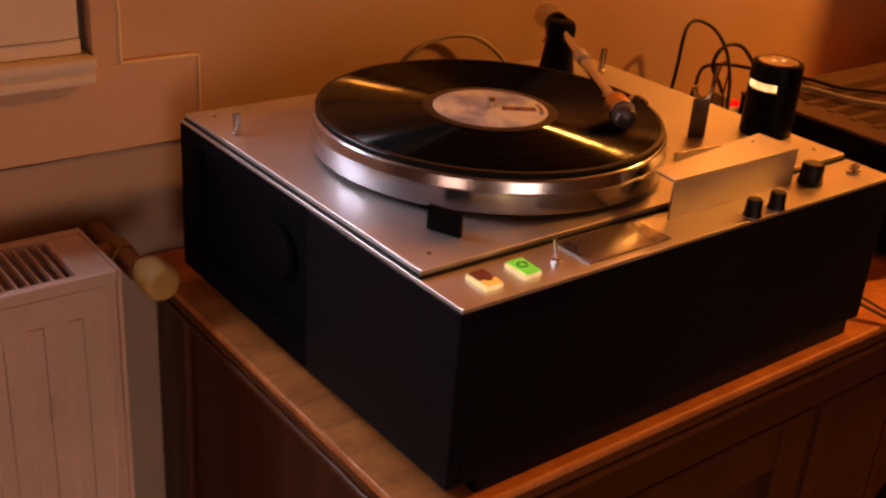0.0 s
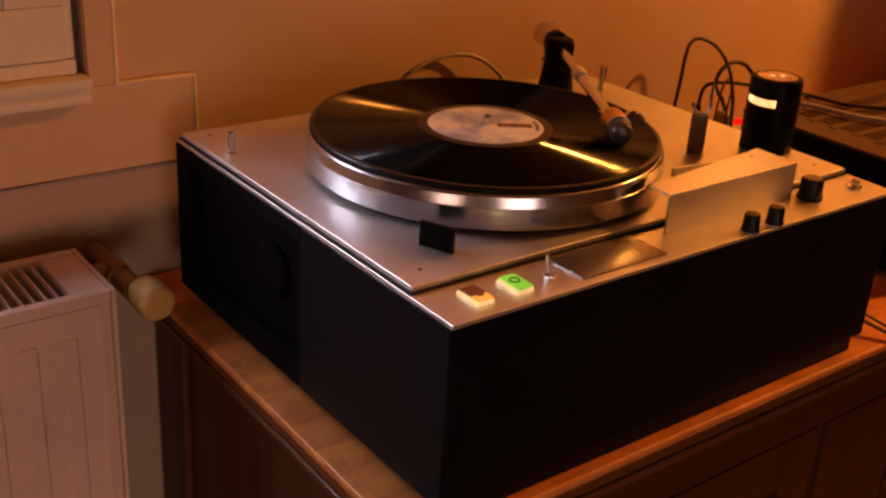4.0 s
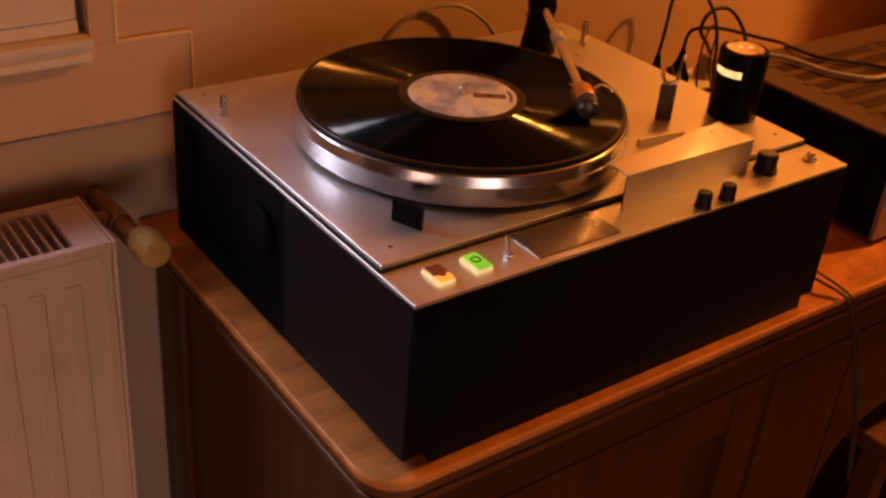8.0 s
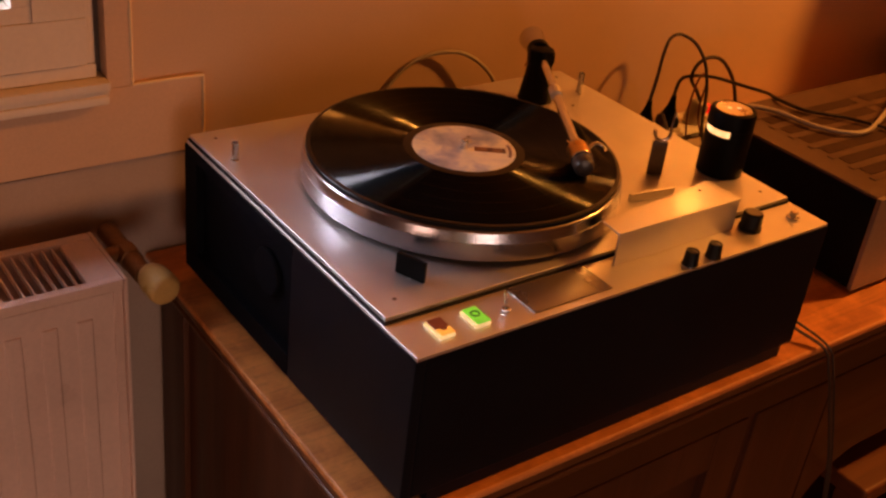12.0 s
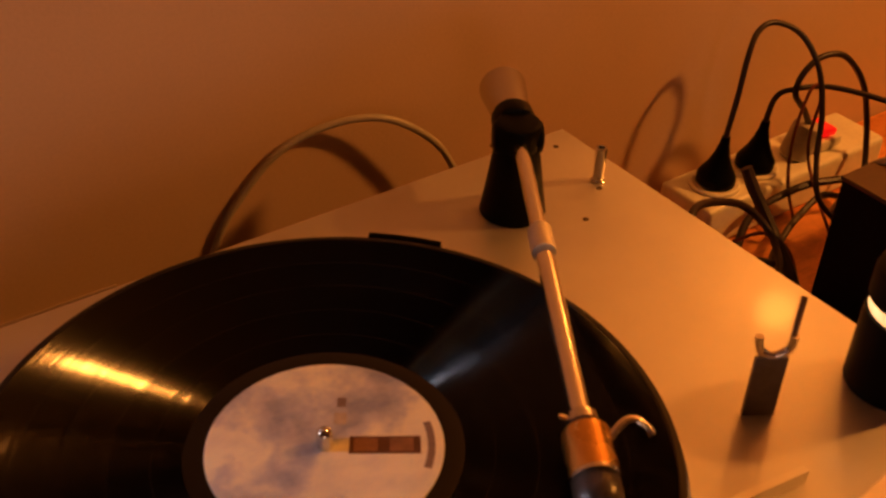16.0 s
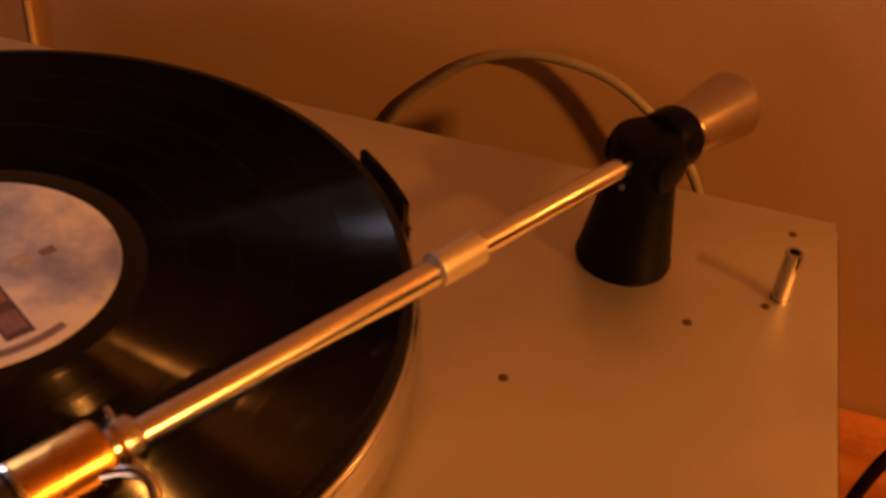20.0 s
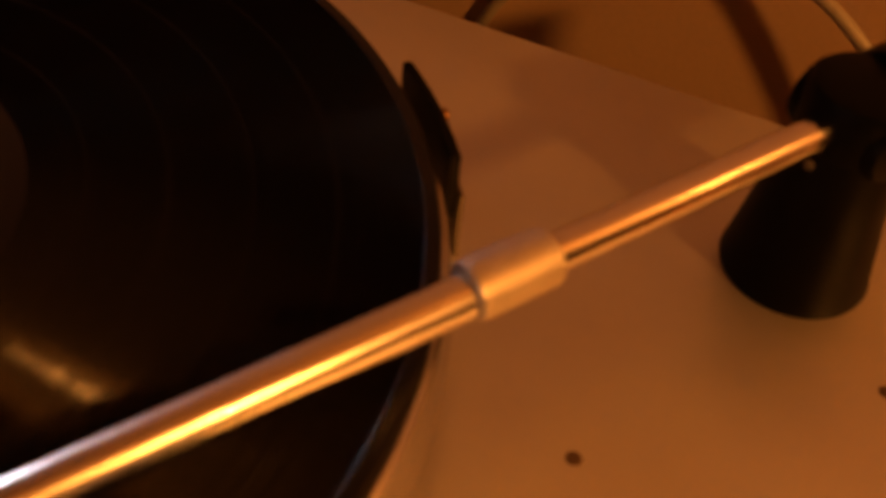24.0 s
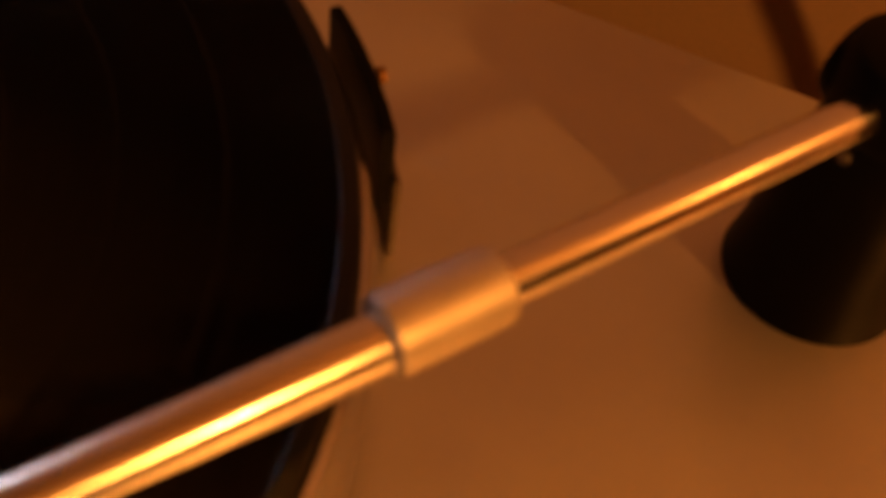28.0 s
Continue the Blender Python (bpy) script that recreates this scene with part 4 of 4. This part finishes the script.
plug(0.497, 0.217, [(0.4985, 0.2165, -0.082), (0.503, 0.216, -0.045), (0.5095, 0.219, -0.0116), (0.5225, 0.224, 0.0053), (0.5400, 0.2225, 0.0093), (0.5625, 0.2120, -0.0029), (0.5716, 0.1953, -0.0278), (0.5688, 0.1800, -0.0614), (0.5586, 0.1680, -0.0932), (0.5476, 0.1500, -0.1197), (0.56, 0.13, -0.150), (0.50, 0.10, TABLE + 0.004)], "black mains plug with a looping cord in the power strip")
plug(0.545, 0.217, [(0.5465, 0.2165, -0.082), (0.5465, 0.212, -0.056), (0.556, 0.205, -0.0475), (0.588, 0.190, -0.0475), (0.610, 0.145, -0.048), (0.602, 0.105, -0.040), (0.578, 0.067, AZ + 0.0055), (0.585, 0.028, AZ + 0.0055), (0.618, -0.008, AZ + 0.0055), (0.640, -0.045, AZ + 0.0055), (0.665, -0.10, AZ + 0.0055)], "black mains plug in the power strip with a long cord")
wp = thing("adapter_plug", (0.600, 0.205, TABLE + 0.04), "pale grey adapter plug in the power strip", "plug", "plugs in the power strip")
part("plug_body", lathe(B(), rounded(0.0135, 0, 0.034, 0.004), (0.590, 0.212, TABLE + 0.040), (0.25, -0.12, 1), 20), M_CPALE, wp)
part("cord", tube(B(), [(0.597, 0.208, -0.094), (0.578, 0.204, -0.072), (0.557, 0.201, -0.050), (0.560, 0.200, -0.031), (0.580, 0.199, -0.021), (0.606, 0.196, -0.027), (0.632, 0.191, -0.055), (0.645, 0.186, -0.09), (0.640, 0.172, -0.13), (0.60, 0.14, TABLE + 0.004)], 0.0027, 10, 10), M_CABLE, wp, "black cord")

# loose wires between the turntable and the amplifier
for i, (pts, r, mat, lab) in enumerate((
    ([(0.318, 0.085, TABLE + 0.004), (0.320, 0.092, -0.10), (0.330, 0.100, -0.042), (0.352, 0.115, -0.038), (0.394, 0.130, -0.057), (0.431, 0.135, -0.077), (0.4495, 0.125, -0.097), (0.448, 0.110, -0.108), (0.431, 0.090, -0.115), (0.40, 0.06, -0.145), (0.37, 0.02, TABLE + 0.004)], 0.0030, M_CABLE, "black cable arching beside the plinth"),
    ([(0.4690, 0.168, -0.074), (0.4715, 0.160, -0.088), (0.4745, 0.149, -0.103), (0.475, 0.130, -0.123), (0.4716, 0.110, -0.139), (0.462, 0.085, -0.156), (0.44, 0.04, TABLE + 0.005)], 0.0050, M_CABLE, "thick black cable with a blunt end by the power strip"),
    ([(0.63, 0.155, TABLE + 0.004), (0.5906, 0.170, -0.144), (0.5523, 0.165, -0.147), (0.5114, 0.150, -0.149), (0.477, 0.130, -0.150), (0.45, 0.09, TABLE + 0.004)], 0.0030, M_CGREY, "grey brown cord lying across the cabinet top"),
    ([(0.475, 0.165, TABLE + 0.004), (0.500, 0.178, -0.140), (0.530, 0.176, -0.128), (0.575, 0.168, -0.124), (0.625, 0.150, -0.135), (0.60, 0.11, TABLE + 0.004)], 0.0034, M_CABLE, "black cable in front of the power strip"),
    ([(0.44, 0.20, TABLE + 0.004), (0.455, 0.16, -0.150), (0.480, 0.12, -0.146), (0.452, 0.07, -0.155), (0.41, 0.00, TABLE + 0.004)], 0.0026, M_CGREY, "thin brown cord curling beside the plinth"),
    ([(0.41, 0.22, TABLE + 0.003), (0.44, 0.17, -0.145), (0.47, 0.14, -0.12), (0.49, 0.12, -0.145), (0.44, 0.08, -0.155), (0.36, 0.05, TABLE + 0.003)], 0.0016, M_CRED, "thin red wire beside the plinth"),
    ([(0.560, 0.175, TABLE + 0.003), (0.549, 0.182, -0.125), (0.548, 0.187, -0.085), (0.559, 0.191, -0.050), (0.5685, 0.191, -0.040), (0.574, 0.188, -0.053), (0.566, 0.180, -0.105), (0.55, 0.12, TABLE + 0.003)], 0.0014, M_CRED, "thin red wire behind the plugs"),
)):
    solo("loose_wire", tube(B(), pts, r, 8, 10), mat, (pts[0][0], pts[0][1], TABLE), lab, "cable")

# amplifier
AX0, AX1, AY0, AY1 = 0.467, 0.93, -0.170, 0.086
amp = thing("amplifier", (0.70, 0, TABLE), "wood-topped amplifier with black sides and vents", "amplifier")
part("body", box(B(), (AX0 + 0.002, AX1 - 0.002), (AY0 + 0.004, AY1), (TABLE + 0.008, AZ - 0.004), 0.002), M_AMPSIDE, amp, "black metal sides")
part("top", box(B(), (AX0, AX1), (AY0 + 0.004, AY1), (AZ - 0.004, AZ), 0.0015), M_AMPTOP, amp, "brown veneered top")
part("front_panel", box(B(), (AX0, AX1), (AY0 - 0.002, AY0 + 0.004), (TABLE + 0.008, AZ - 0.001), 0.001), M_FRONT, amp, "grey metal front panel")
for j in range(2):
    for k in range(6):
        y = -0.125 + 0.030 * k
        part("vent", box(B(), (AX0 + 0.045 + 0.20 * j, AX0 + 0.225 + 0.20 * j), (y, y + 0.017), (AZ, AZ + 0.0006)), M_SLOT, amp, "dark vent slot")
for k in range(7):
    y = -0.138 + 0.030 * k
    part("rib", box(B(), (AX0 + 0.035, AX1 - 0.035), (y, y + 0.009), (AZ - 0.001, AZ + 0.0012), 0.0005), M_AMPTOP, amp, "raised slat between the vents")
for x in (AX0 + 0.05, AX1 - 0.05):
    for y in (AY0 + 0.04, AY1 - 0.04):
        part("foot", lathe(B(), rounded(0.014, TABLE, TABLE + 0.008, 0.002), (x, y, 0), seg=20), M_MAT, amp)
solo("grey_cable", tube(B(), [(0.500, 0.105, -0.09), (0.503, 0.092, -0.05), (0.510, 0.074, AZ + 0.005), (0.538, 0.045, AZ + 0.0062), (0.550, -0.008, AZ + 0.0062), (0.572, -0.039, AZ + 0.0062), (0.600, -0.049, AZ + 0.0062), (0.645, -0.037, AZ + 0.006), (0.72, -0.008, AZ + 0.014), (0.80, 0.03, AZ + 0.0062)], 0.0031, 10, 10), M_CPALE, (0.55, 0.05, AZ), "thick grey cable lying across the amplifier", "cable")

# thin cables hanging over the front edge
bm = B()
tube(bm, [(0.315, -0.10, TABLE + 0.003), (0.318, -0.165, TABLE + 0.02), (0.335, -0.205, TABLE + 0.012), (0.347, -0.230, TABLE + 0.002), (0.358, -0.236, -0.19), (0.384, -0.238, -0.25), (0.424, -0.239, -0.345), (0.46, -0.239, -0.46)], 0.0018, 8, 10)
solo("hanging_cable", bm, M_CGREY, (0.33, -0.2, TABLE), "thin grey cable hanging over the cabinet edge", "cable", "hanging cables")
bm = B()
tube(bm, [(0.315, -0.09, TABLE + 0.003), (0.322, -0.16, TABLE + 0.026), (0.342, -0.205, TABLE + 0.015), (0.3535, -0.231, TABLE + 0.002), (0.366, -0.236, -0.19), (0.392, -0.238, -0.25), (0.430, -0.239, -0.345), (0.465, -0.239, -0.46)], 0.0015, 8, 10)
solo("hanging_cable", bm, M_CGREY, (0.34, -0.2, TABLE), "thin grey cable hanging over the cabinet edge", "cable", "hanging cables")

# added box out of view at the far end of the cabinet; it blocks the room lamp to shade the wall's right end
shade_box = thing("loudspeaker", (1.22, 0.07, TABLE), "unseen black box added at the cabinet's end to shade the wall", "loudspeaker")
part("box", box(B(), (1.10, 1.34), (-0.06, 0.20), (TABLE, 0.42), 0.004), M_PLINTH, shade_box)
part("grille", box(B(), (1.11, 1.33), (-0.072, -0.06), (TABLE + 0.01, 0.41), 0.004), M_MAT, shade_box, "front slab of the added box")

# stool pushed up to the kneehole
stool = thing("stool", (0.72, -0.30, FLOOR), "reddish brown wooden stool pushed under the cabinet", "stool")
part("seat", box(B(), (0.545, 0.92), (-0.245, 0.11), (-0.475, -0.450), 0.006, 3), M_SEAT, stool)
for x in (0.560, 0.870):
    for y in (-0.225, 0.06):
        part("leg", box(B(), (x, x + 0.03), (y, y + 0.03), (FLOOR, -0.475), 0.003), M_SEAT, stool)
for y in (-0.218, 0.067):
    part("stretcher", box(B(), (0.590, 0.870), (y, y + 0.016), (-0.80, -0.775), 0.002), M_SEAT, stool)
